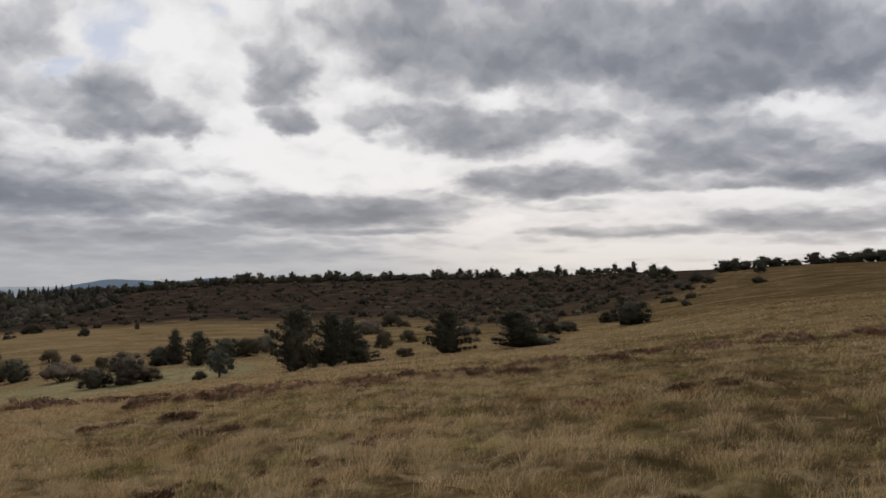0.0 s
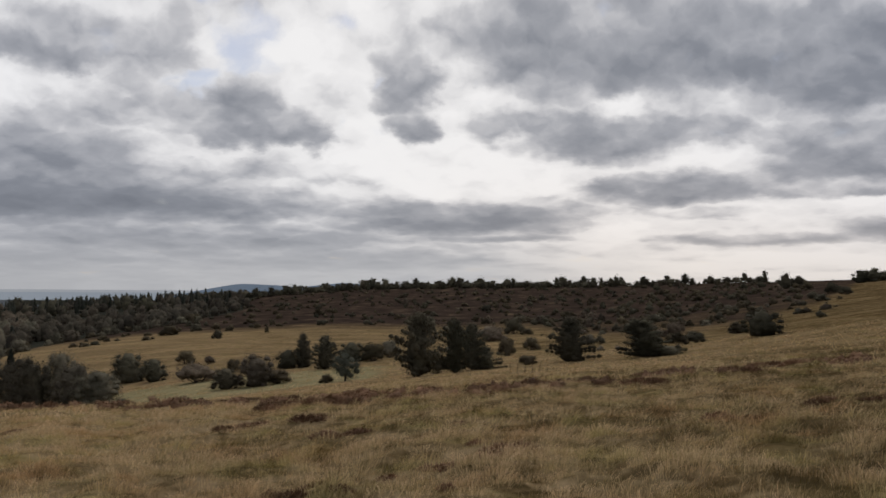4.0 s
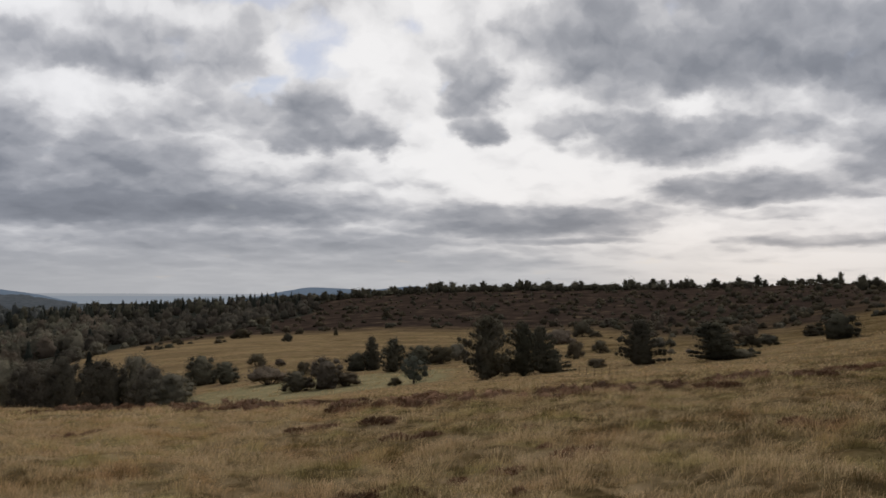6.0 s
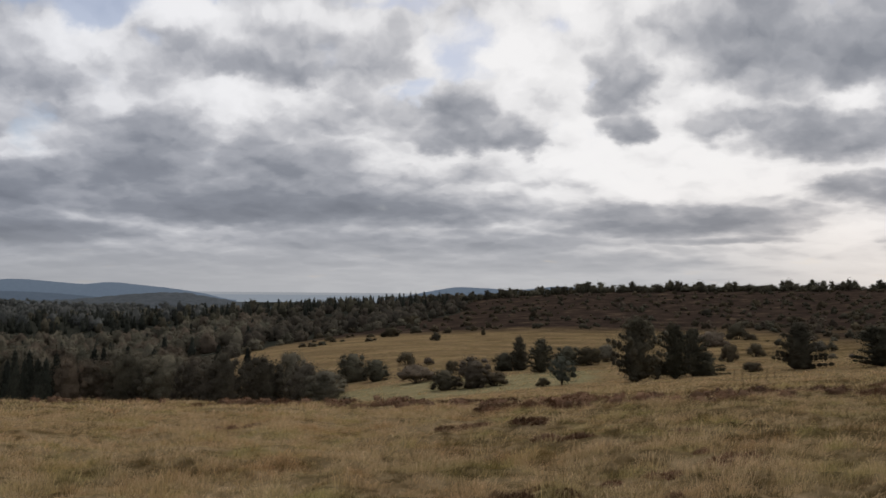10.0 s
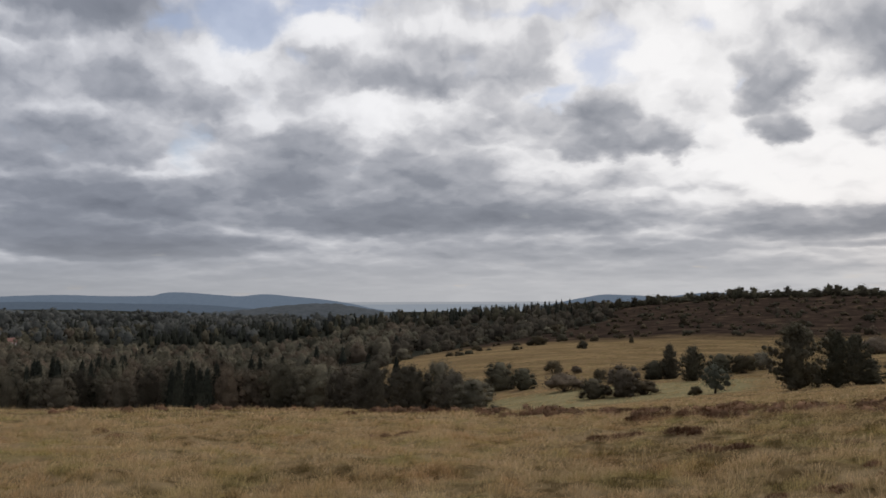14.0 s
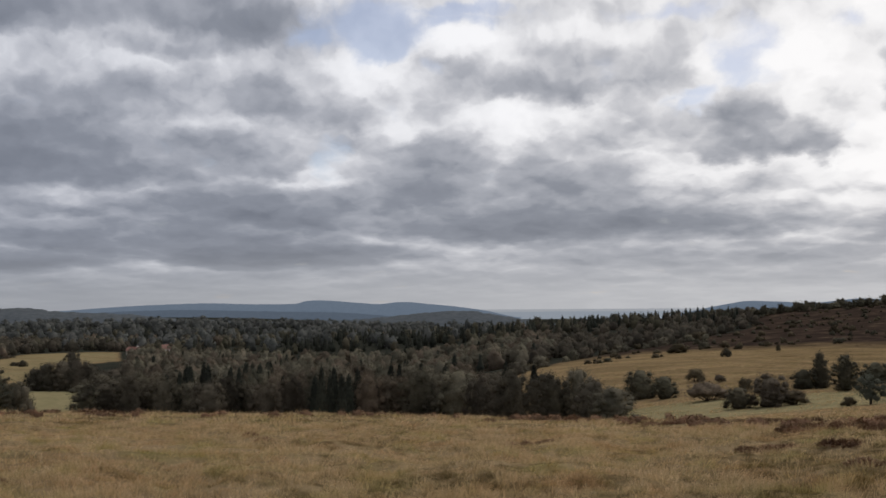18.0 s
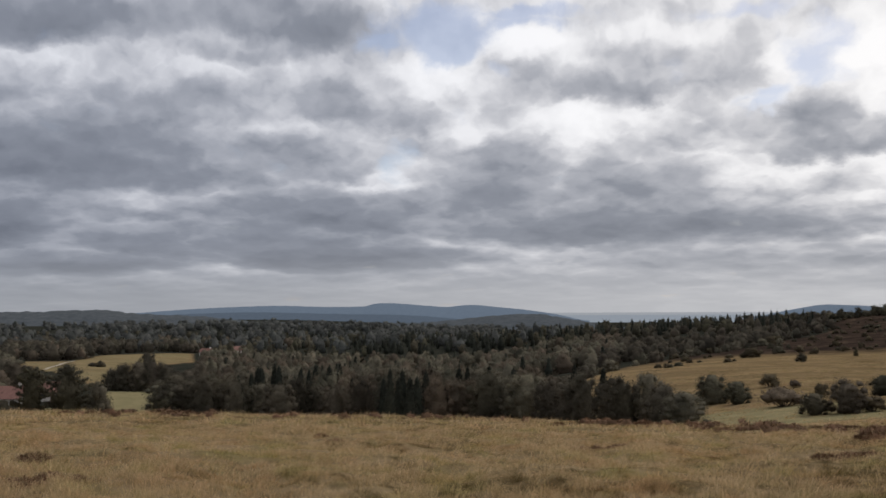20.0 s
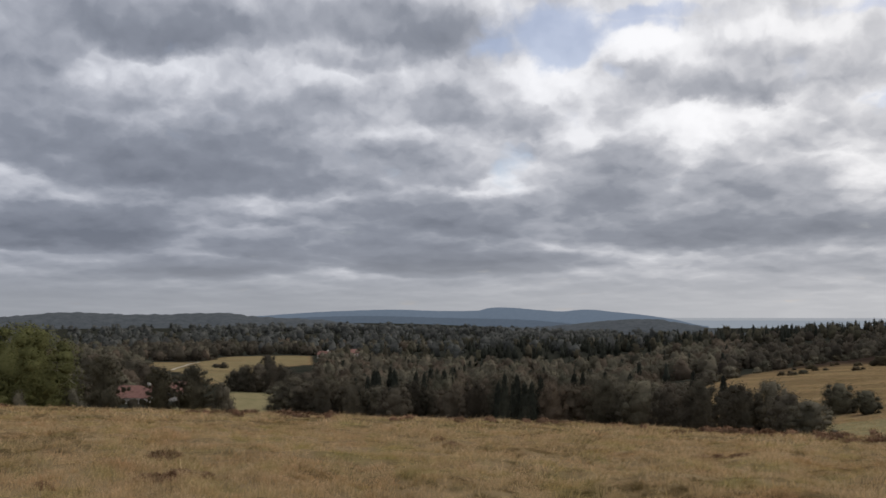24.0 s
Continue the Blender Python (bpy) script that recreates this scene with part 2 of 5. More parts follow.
CLOUDS_E = [
    (48.6, 9.16, 4.2, 1.35, 0.42), (55.1, 12.21, 5.1, 1.57, 0.3), (65.9, 12.24, 5.8, 1.49, 0.4), (42.7, 9.8, 2.3, 1.09, 0.3), (61.2, 1.04, 14.8, 0.44, 0.2),
    (62.6, 7.0, 3.6, 1.0, 0.5), (56.6, 5.9, 4.2, 0.9, 0.46), (66.5, 2.9, 4.0, 0.5, 0.4),
]
OPENINGS_A = [
    (6.0, 6.82, 8.3, 1.09, 0.2), (-2.8, 3.28, 1.5, 0.91, 0.2), (-18.7, 4.62, 4.1, 0.4, 0.2), (-7.3, 7.42, 2.9, 0.45, 0.2), (14.5, 13.27, 2.8, 1.66, 0.16),
    (6.9, 13.59, 1.9, 1.54, 0.16), (-3.5, 10.19, 1.3, 0.63, 0.3), (-8.6, 10.55, 1.9, 0.63, 0.3), (-18.8, 9.5, 2.6, 0.36, 0.3), (-10.2, 1.47, 10.9, 0.45, 0.22),
    (-16.3, 1.73, 7.4, 0.31, 0.15), (32.0, 10.49, 1.4, 1.21, 0.22), (34.6, 15.14, 2.3, 0.86, 0.2), (39.0, 12.21, 1.9, 1.49, 0.18), (8.3, 7.89, 5.2, 1.21, 0.12),
    (29.0, 10.51, 2.0, 0.64, 0.12), (42.1, 7.12, 2.1, 0.5, 0.15), (31.6, 10.29, 1.5, 1.3, 0.14), (29.3, 15.2, 6.0, 0.72, 0.14),
]
OPENINGS_B = [
    (51.6, 15.28, 1.6, 0.99, 0.2), (39.8, 12.46, 2.3, 1.07, 0.2), (65.0, 13.44, 1.3, 0.77, 0.18), (63.1, 7.84, 1.8, 0.43, 0.12), (55.7, 5.86, 2.5, 0.45, 0.12),
    (65.7, 2.78, 3.5, 0.31, 0.18), (51.5, 2.52, 0.6, 0.45, 0.25), (44.7, 9.01, 2.0, 0.77, 0.15), (57.7, 13.05, 3.8, 0.8, 0.14),
]
BLUES_A = [
    (39.4, 15.73, 3.1, 1.48, 1.0), (43.0, 15.18, 1.5, 0.68, 0.7), (34.6, 16.74, 3.8, 0.48, 0.8), (42.4, 8.19, 1.0, 0.71, 0.5), (22.2, 11.35, 1.1, 0.44, 0.5),
    (38.7, 14.68, 1.9, 1.28, 0.9), (34.9, 16.23, 4.2, 0.55, 0.7), (22.1, 16.21, 2.9, 0.49, 0.6), (18.6, 13.47, 1.3, 1.48, 0.7), (21.2, 10.99, 1.8, 0.41, 0.6),
    (41.8, 8.84, 1.2, 1.06, 0.5), (18.0, 13.94, 1.2, 1.12, 0.7), (20.9, 11.61, 1.2, 0.47, 0.6), (13.1, 8.89, 0.5, 1.0, 0.4), (11.2, 11.59, 0.4, 0.77, 0.35),
    (12.7, 15.12, 1.4, 0.62, 0.5), (21.1, 11.18, 1.3, 0.41, 0.6), (35.7, 12.94, 0.7, 0.75, 0.4),
]
CLOUD_LIST = CLOUDS_A + CLOUDS_B + CLOUDS_C + CLOUDS_D + CLOUDS_E
OPENING_LIST = OPENINGS_A + OPENINGS_B
build_sky()

sun_lamp = bpy.data.lights.new("sun", "SUN")
sun_lamp.energy, sun_lamp.angle, sun_lamp.color = 1.5, radians(12), (1.0, 0.94, 0.86)
sun = new("sun", sun_lamp)
ra, re = radians(SUN_AZ), radians(SUN_EL)
sun.matrix_basis = look((-60 * math.sin(ra) * math.cos(re), 60 * math.cos(ra) * math.cos(re), 60 * math.sin(re)), (0, 0, 0))


# ---------------------------------------------------------------- materials
def surface(name, rough=0.9, spec=0.25):
    m = bpy.data.materials.new(name)
    m.use_nodes = True
    bsdf = m.node_tree.nodes["Principled BSDF"]
    bsdf.inputs["Roughness"].default_value = rough
    bsdf.inputs["Specular IOR Level"].default_value = spec
    return m, m.node_tree, bsdf


def place_coord(tree):
    """World position, so that the colour patches run on from thing to thing."""
    return tree.nodes.new("ShaderNodeNewGeometry").outputs["Position"]


def plant_material(name, dark, light, tint, rough=0.85, leafy=0.25):
    """Foliage: every spray its own shade, every plant its own tint."""
    m, tr, bsdf = surface(name, rough, 0.04)
    geo = tr.nodes.new("ShaderNodeNewGeometry")
    info = tr.nodes.new("ShaderNodeObjectInfo")
    which = tr.nodes.new("ShaderNodeAttribute")
    which.attribute_name = "tree"
    own = calc(tr, "FRACT", calc(tr, "ADD", info.outputs["Random"], which.outputs["Fac"]))
    col = mix(tr, geo.outputs["Random Per Island"], dark, light)
    patch = fbm(tr, geo.outputs["Position"], 0.9, 3.0)
    grain = fbm(tr, geo.outputs["Position"], 2.6, 5.0, 0.7)
    col = mix(tr, calc(tr, "MULTIPLY_ADD", own, 0.5, calc(tr, "MULTIPLY", patch, 0.35)), col, tint)
    wide = fbm(tr, geo.outputs["Position"], 0.11, 2.0, 0.5)
    col = mix(tr, 1.0, col, ramp(tr, wide, [(.3, (.68, .7, .72)), (.7, (1.25, 1.22, 1.2))]), "MULTIPLY")
    shade = calc(tr, "MULTIPLY_ADD", calc(tr, "FRACT", calc(tr, "MULTIPLY", own, 7.3)), 0.75, 0.58)
    col = mix(tr, 1.0, col, ramp(tr, shade, [(0, (0, 0, 0)), (1, (1, 1, 1))]), "MULTIPLY")
    col = mix(tr, 1.0, col, ramp(tr, grain, [(.34, (.72, .72, .72)), (.5, (1.0, 1.0, 1.0)), (.68, (1.28, 1.26, 1.24))]), "MULTIPLY")
    tr.links.new(col, bsdf.inputs["Base Color"])
    bump = tr.nodes.new("ShaderNodeBump")
    bump.inputs["Strength"].default_value, bump.inputs["Distance"].default_value = 0.12, 0.3
    tr.links.new(grain, bump.inputs["Height"])
    tr.links.new(bump.outputs[0], bsdf.inputs["Normal"])
    if leafy:
        glow = tr.nodes.new("ShaderNodeBsdfTranslucent")
        tr.links.new(col, glow.inputs["Color"])
        both = tr.nodes.new("ShaderNodeMixShader")
        both.inputs[0].default_value = leafy
        tr.links.new(bsdf.outputs[0], both.inputs[1])
        tr.links.new(glow.outputs[0], both.inputs[2])
        tr.links.new(both.outputs[0], tr.nodes["Material Output"].inputs["Surface"])
    return m


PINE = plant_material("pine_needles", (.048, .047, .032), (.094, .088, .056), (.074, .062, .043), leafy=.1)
# lighter, greyer version of PINE: distance haze put into the leaf colour
HAZED_PINE = plant_material("hazed_pine_needles", (.064, .069, .062), (.106, .111, .100), (.092, .090, .082), leafy=.1)
SPRUCE = plant_material("spruce_needles", (.027, .030, .024), (.047, .051, .038), (.039, .040, .030), leafy=.08)
LEAF = plant_material("birch_leaves", (.112, .107, .074), (.150, .140, .097), (.150, .125, .092), leafy=.32)
LEAF_BROWN = plant_material("autumn_leaves", (.120, .098, .070), (.150, .120, .086), (.145, .110, .080), leafy=.32)
LEAF_GREEN = plant_material("green_leaves", (.098, .108, .040), (.175, .176, .066), (.136, .130, .056), leafy=.2)
LEAF_DARK = plant_material("dark_leaves", (.058, .054, .040), (.098, .090, .065), (.098, .078, .059), leafy=.3)
LEAF_GREY = plant_material("grey_green_needles", (.058, .063, .047), (.115, .12, .09), (.085, .083, .06), leafy=.1)
SCRUB = plant_material("scrub_leaves", (.056, .048, .030), (.098, .082, .048), (.082, .063, .040), leafy=.15)
HEATHER = plant_material("heather_sprigs", (.120, .066, .040), (.245, .145, .085), (.170, .100, .060), leafy=.15)


def bark_material():
    m, tr, bsdf = surface("bark", 0.95, 0.15)
    pos = place_coord(tr)
    grain = fbm(tr, vcalc(tr, "MULTIPLY", pos, (14.0, 14.0, 3.0)), 1.0, 6.0, 0.6)
    tr.links.new(ramp(tr, grain, [(.3, (.02, .016, .013)), (.6, (.055, .042, .033)), (.8, (.09, .07, .058))]), bsdf.inputs["Base Color"])
    bump = tr.nodes.new("ShaderNodeBump")
    bump.inputs["Distance"].default_value = 0.02
    tr.links.new(grain, bump.inputs["Height"])
    tr.links.new(bump.outputs[0], bsdf.inputs["Normal"])
    return m


BARK = bark_material()

# tints of the moor, straw to green to heather, at about 8 m, 1.5 m and 0.3 m
STRAW = [(.26, (.118, .088, .045)), (.37, (.215, .158, .083)), (.48, (.342, .264, .159)), (.60, (.517, .398, .250)), (.80, (.487, .369, .236))]


def moor_colour(tr, pos, lift=None):
    """Green and brown towards the east, drier and paler towards the west."""
    flat = vcalc(tr, "MULTIPLY", pos, (1.0, 1.0, 0.0))
    big = fbm(tr, flat, 0.10, 3.0, 0.55)
    small = fbm(tr, flat, 0.85, 4.0, 0.6, 0.5)
    sep = tr.nodes.new("ShaderNodeSeparateXYZ")
    tr.links.new(pos, sep.inputs[0])
    west = calc(tr, "DIVIDE", calc(tr, "MULTIPLY", sep.outputs[0], -1.0), calc(tr, "ADD", calc(tr, "ABSOLUTE", sep.outputs[1]), 3.0))
    west = calc(tr, "MINIMUM", calc(tr, "MAXIMUM", west, -0.5), 0.62)
    tuft = fbm(tr, flat, 2.6, 3.0, 0.6, 0.3)
    f = calc(tr, "MULTIPLY_ADD", small, 0.9, calc(tr, "MULTIPLY_ADD", big, 0.75, -0.575))
    f = calc(tr, "MULTIPLY_ADD", tuft, 0.85, f)
    # the slopes beyond the rim are paler
    beyond = calc(tr, "MULTIPLY", calc(tr, "SUBTRACT", vcalc(tr, "LENGTH", flat), 55.0), 1 / 30, clamp=True)
    f = calc(tr, "MULTIPLY_ADD", beyond, calc(tr, "MULTIPLY_ADD", west, 0.10, 0.055), f)
    # a pale dry strip on the fall just behind the rim
    strip = calc(tr, "MULTIPLY", beyond, calc(tr, "MULTIPLY", calc(tr, "SUBTRACT", 165.0, vcalc(tr, "LENGTH", flat)), 1 / 50, clamp=True))
    f = calc(tr, "MULTIPLY_ADD", strip, 0.13, f)
    if lift:
        f = calc(tr, "MULTIPLY_ADD", lift, 0.58, calc(tr, "ADD", f, -0.25))
    col = ramp(tr, calc(tr, "MULTIPLY_ADD", west, 0.25, calc(tr, "ADD", f, -0.248)), STRAW)
    col = mix(tr, beyond, col, mix(tr, 1.0, col, (.985, .96, .935), "MULTIPLY"))
    # greener hollows and rusty patches of dead heather
    green = ramp(tr, fbm(tr, vcalc(tr, "ADD", flat, (31.0, 7.0, 0.0)), 0.55, 4.0, 0.6), [(.50, (0, 0, 0)), (.66, (.75, .75, .75))])
    rust = ramp(tr, fbm(tr, vcalc(tr, "ADD", flat, (3.0, 57.0, 0.0)), 0.42, 5.0, 0.65), [(.50, (0, 0, 0)), (.66, (.7, .7, .7))])
    col = mix(tr, green, col, mix(tr, 1.0, col, (.74, .86, .56), "MULTIPLY"))
    return mix(tr, rust, col, mix(tr, 1.0, col, (.84, .68, .58), "MULTIPLY"))


def ground_material():
    m, tr, bsdf = surface("moor_ground", 1.0, 0.0)
    pos = place_coord(tr)
    grass = moor_colour(tr, pos)
    streak = fbm(tr, vcalc(tr, "MULTIPLY", pos, (.035, .09, 0.0)), 1.0, 6.0, 0.7)
    tuft = fbm(tr, pos, 2.2, 5.0, 0.65)
    fine = fbm(tr, pos, 11.0, 4.0, 0.6)
    grass = mix(tr, calc(tr, "MULTIPLY", ramp(tr, streak, [(.40, (0, 0, 0)), (.60, (1, 1, 1))]), .5), grass, (.19, .145, .085))
    grass = mix(tr, 1.0, grass, (.46, .44, .41), "MULTIPLY")
    grass = mix(tr, 1.0, grass, ramp(tr, tuft, [(.3, (.82, .82, .8)), (.7, (1.1, 1.08, 1.06))]), "MULTIPLY")
    grass = mix(tr, 1.0, grass, ramp(tr, fine, [(.3, (.82, .82, .8)), (.7, (1.06, 1.06, 1.06))]), "MULTIPLY")
    at_heath = tr.nodes.new("ShaderNodeAttribute")
    at_heath.attribute_name = "heath"
    at_wood = tr.nodes.new("ShaderNodeAttribute")
    at_wood.attribute_name = "wood"
    at_green = tr.nodes.new("ShaderNodeAttribute")
    at_green.attribute_name = "lush"
    hn = fbm(tr, vcalc(tr, "MULTIPLY", pos, (1.0, .6, 0.0)), 0.10, 6.0, 0.65)
    heath = ramp(tr, hn, [(.3, (.017, .014, .011)), (.46, (.028, .020, .016)), (.58, (.046, .032, .024)), (.72, (.115, .085, .052))])
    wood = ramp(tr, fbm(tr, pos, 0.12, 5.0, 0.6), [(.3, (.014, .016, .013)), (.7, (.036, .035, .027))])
    lush = ramp(tr, fbm(tr, pos, 0.3, 5.0, 0.6), [(.3, (.125, .115, .06)), (.7, (.22, .18, .10))])
    edge = calc(tr, "MULTIPLY_ADD", fbm(tr, pos, 0.06, 6.0, 0.65), 0.8, -0.4)

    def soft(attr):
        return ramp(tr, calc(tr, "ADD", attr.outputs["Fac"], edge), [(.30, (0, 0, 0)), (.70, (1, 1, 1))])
    col = mix(tr, soft(at_green), grass, lush)
    col = mix(tr, soft(at_heath), col, heath)
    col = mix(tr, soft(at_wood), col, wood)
    tr.links.new(col, bsdf.inputs["Base Color"])
    bump = tr.nodes.new("ShaderNodeBump")
    bump.inputs["Strength"].default_value, bump.inputs["Distance"].default_value = 0.22, 0.12
    tr.links.new(calc(tr, "MULTIPLY_ADD", tuft, 1.0, calc(tr, "MULTIPLY", fine, 0.35)), bump.inputs["Height"])
    tr.links.new(bump.outputs[0], bsdf.inputs["Normal"])
    return m


def grass_material():
    m, tr, bsdf = surface("dry_moor_grass", 0.85, 0.08)
    geo = tr.nodes.new("ShaderNodeNewGeometry")
    tall = tr.nodes.new("ShaderNodeAttribute")
    tall.attribute_name = "tall"
    col = moor_colour(tr, geo.outputs["Position"], tall.outputs["Fac"])
    rnd = geo.outputs["Random Per Island"]
    # greener and darker at the root, paler towards the tip
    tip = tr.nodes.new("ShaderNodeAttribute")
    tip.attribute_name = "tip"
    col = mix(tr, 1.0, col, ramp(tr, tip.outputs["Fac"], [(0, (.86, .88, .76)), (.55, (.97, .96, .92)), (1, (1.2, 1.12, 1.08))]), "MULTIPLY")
    shade = ramp(tr, rnd, [(0, (.55, .58, .5)), (.5, (1.0, .98, .95)), (.9, (1.35, 1.25, 1.15)), (1, (1.5, 1.45, 1.4))])
    col = mix(tr, 1.0, col, shade, "MULTIPLY")
    tr.links.new(col, bsdf.inputs["Base Color"])
    thin = tr.nodes.new("ShaderNodeBsdfTranslucent")
    tr.links.new(col, thin.inputs["Color"])
    both = tr.nodes.new("ShaderNodeMixShader")
    both.inputs[0].default_value = 0.2
    tr.links.new(bsdf.outputs[0], both.inputs[1])
    tr.links.new(thin.outputs[0], both.inputs[2])
    tr.links.new(both.outputs[0], tr.nodes["Material Output"].inputs["Surface"])
    return m


GROUND, GRASS = ground_material(), grass_material()


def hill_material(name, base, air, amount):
    """Far wooded hills: dull green, plus an even glow that stands in for hazy air."""
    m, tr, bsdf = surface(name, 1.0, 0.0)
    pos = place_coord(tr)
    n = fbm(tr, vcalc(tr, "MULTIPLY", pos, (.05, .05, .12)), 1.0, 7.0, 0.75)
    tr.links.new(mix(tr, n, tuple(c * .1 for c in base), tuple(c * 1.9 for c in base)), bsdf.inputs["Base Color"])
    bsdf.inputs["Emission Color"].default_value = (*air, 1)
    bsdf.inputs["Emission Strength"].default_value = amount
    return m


def plain(name, col, rough=0.8, vary=0.25, scale=3.0):
    m, tr, bsdf = surface(name, rough, 0.3)
    n = fbm(tr, place_coord(tr), scale, 6.0, 0.65)
    tr.links.new(mix(tr, n, tuple(c * (1 - vary) for c in col), tuple(min(1, c * (1 + vary)) for c in col)), bsdf.inputs["Base Color"])
    return m


# ---------------------------------------------------------------- the lie of the land
# Heights of the ground are given as angles from eye level, ring by ring, at these bearings (degrees left of north).
BEARING = (-180, -100, -32, -20, -10, 0, 10, 20, 30, 40, 50, 60, 76, 120, 180)
RIM = (50, 55, 62, 56, 48, 40, 37, 46, 55, 57, 56, 55, 55, 50, 50)
RINGS = [
    (None, (-2.5, -2.2, -1.7, -2.8, -3.9, -5.0, -5.75, -6.2, -6.15, -5.85, -5.6, -5.1, -4.2, -3.0, -2.5)),
    (100, (-1.0, -.8, -.6, -1.7, -3.2, -4.4, -5.15, -6.3, -7.4, -7.4, -7.0, -6.3, -5.6, -2.0, -1.0)),
    (160, (.0, .2, .0, -.9, -2.35, -3.5, -4.2, -4.85, -6.4, -7.0, -6.6, -5.6, -5.4, -1.2, 0)),
    (250, (.6, .7, .55, -.2, -1.45, -2.5, -2.9, -3.05, -3.9, -5.8, -5.5, -5.0, -4.9, -.6, .6)),
    (350, (.9, 1.0, .95, .45, -.8, -2.0, -2.0, -2.4, -3.2, -4.7, -4.3, -3.9, -4.2, 0, .9)),
    (430, (1.1, 1.1, 1.15, .85, -.3, -1.3, -1.5, -2.0, -2.7, -4.1, -3.6, -3.1, -3.6, .1, 1.1)),
    (550, (1.1, 1.1, 1.1, .85, .1, -.75, -.95, -1.6, -2.2, -3.4, -3.0, -2.5, -3.0, .2, 1.1)),
    (780, (.9, .9, .9, .72, .42, .16, .0, -.72, -1.3, -1.9, -2.2, -2.0, -2.2, .2, .9)),
    (1200, (.5, .5, .5, .3, .0, -.4, -.7, -1.5, -2.0, -1.9, -1.6, -1.5, -1.5, 0, .5)),
    (2000, (.1, .1, .1, 0, -.3, -.6, -.9, -1.4, -1.7, -1.5, -1.2, -1.15, -1.15, -.2, .1)),
    (3200, (0, 0, 0, 0, -.3, -.6, -.8, -1.1, -1.2, -1.1, -.8, -.8, -.8, -.2, 0)),
    (4900, (0, 0, 0, -.2, -.45, -.6, -.7, -.8, -.8, -.8, -.5, -.5, -.5, -.2, 0)),
]
GAZ = np.arange(-180.0, 180.01, 1.0)
GLR = np.linspace(math.log(1.0), math.log(4950.0), 420)


def smooth_keys(at, keys, values):
    """Soft curve through the values at the keys."""
    at, keys, values = np.asarray(at, float), np.asarray(keys, float), np.asarray(values, float)
    k = np.clip(np.searchsorted(keys, at, side="right") - 1, 0, len(keys) - 2)
    d = np.diff(values) / np.diff(keys)
    slope = np.zeros(len(keys))
    same = d[:-1] * d[1:] > 0
    slope[1:-1][same] = 2 * d[:-1][same] * d[1:][same] / (d[:-1] + d[1:])[same]
    h = keys[k + 1] - keys[k]
    u = np.clip((at - keys[k]) / h, 0, 1)
    return ((2 * u**3 - 3 * u**2 + 1) * values[k] + (u**3 - 2 * u**2 + u) * h * slope[k]
            + (-2 * u**3 + 3 * u**2) * values[k + 1] + (u**3 - u**2) * h * slope[k + 1])


def land_table():
    rim = smooth_keys(GAZ, BEARING, RIM)
    radii, heights = [np.zeros_like(GAZ)], [np.zeros_like(GAZ)]
    for r, angles in RINGS:
        rr = rim if r is None else np.full_like(GAZ, float(r))
        zz = EYE + rr * np.tan(np.radians(smooth_keys(GAZ, BEARING, angles)))
        radii.append(rr)
        heights.append(zz - (0.25 if r is None else 0.0))
    radii, heights = np.array(radii), np.array(heights)
    rs = np.exp(GLR)
    table = np.array([np.interp(rs, radii[:, i], heights[:, i]) for i in range(len(GAZ))])
    w = np.array([1, 2, 3, 4, 3, 2, 1.0])
    w /= w.sum()
    for axis in (0, 1):
        pad = [(3, 3) if a == axis else (0, 0) for a in (0, 1)]
        big = np.pad(table, pad, mode="edge")
        n = table.shape[axis]
        table = sum(w[j] * (big[j:j + n] if axis == 0 else big[:, j:j + n]) for j in range(7))
    return table


LAND = land_table()


def land(az, r):
    """Height of the ground at bearing az (degrees) and distance r (metres)."""
    az, r = np.asarray(az, float), np.asarray(r, float)
    u = np.clip((az + 180.0), 0, 359.999)
    v = np.clip((np.log(np.maximum(r, 1.0)) - GLR[0]) / (GLR[1] - GLR[0]), 0, len(GLR) - 1.001)
    i, j = u.astype(int), v.astype(int)
    fu, fv = u - i, v - j
    z = (LAND[i, j] * (1 - fu) * (1 - fv) + LAND[i + 1, j] * fu * (1 - fv) + LAND[i, j + 1] * (1 - fu) * fv + LAND[i + 1, j + 1] * fu * fv)
    return np.where(r < 1, z * r, z) + humps(az, r)


def tussock(x, y):
    """Swells about a metre across where the grass grows in tussocks."""
    return np.sin(x * 4.3 + 2.2 * np.sin(y * 1.7)) * np.sin(y * 3.6 + 1.9 * np.sin(x * 1.9 + .5 * y))


def humps(az, r):
    """Low tussocky unevenness that fades with distance."""
    a = np.radians(az)
    x, y = -np.sin(a) * r, np.cos(a) * r
    h = (np.sin(x * .9 + 1.3 * np.sin(y * .55)) * np.sin(y * 1.05 + 1.1 * np.sin(x * .43)) * .12
         + np.sin(x * 2.3 + 2 * np.sin(y * .8)) * np.sin(y * 2.0 + 1.4 * np.sin(x * 1.1)) * .05
         + tussock(x, y) * .06)
    far = np.sin(x * .045 + 1.4 * np.sin(y * .05)) * np.sin(y * .05 + 1.2 * np.sin(x * .024)) * .10
    return h * np.clip(r / 6, 0, 1) * (1 - np.clip((r - 32) / 40, 0, 1)) + far * np.clip((r - 60) / 120, 0, 1)


def at(az, r, up=0.0):
    a = radians(az)
    return Vector((-math.sin(a) * r, math.cos(a) * r, float(land(az, r)) + up))


def ease(x, lo, hi):
    u = np.clip((x - lo) / (hi - lo), 0, 1)
    return u * u * (3 - 2 * u)


HEATH_EDGE = (-180, -24, -18, -16, -14.8, -13.2, -10, -5.7, -2, 2, 8, 16, 24, 30, 180), (900, 900, 720, 500, 360, 250, 190, 170, 190, 280, 320, 320, 320, 310, 310)


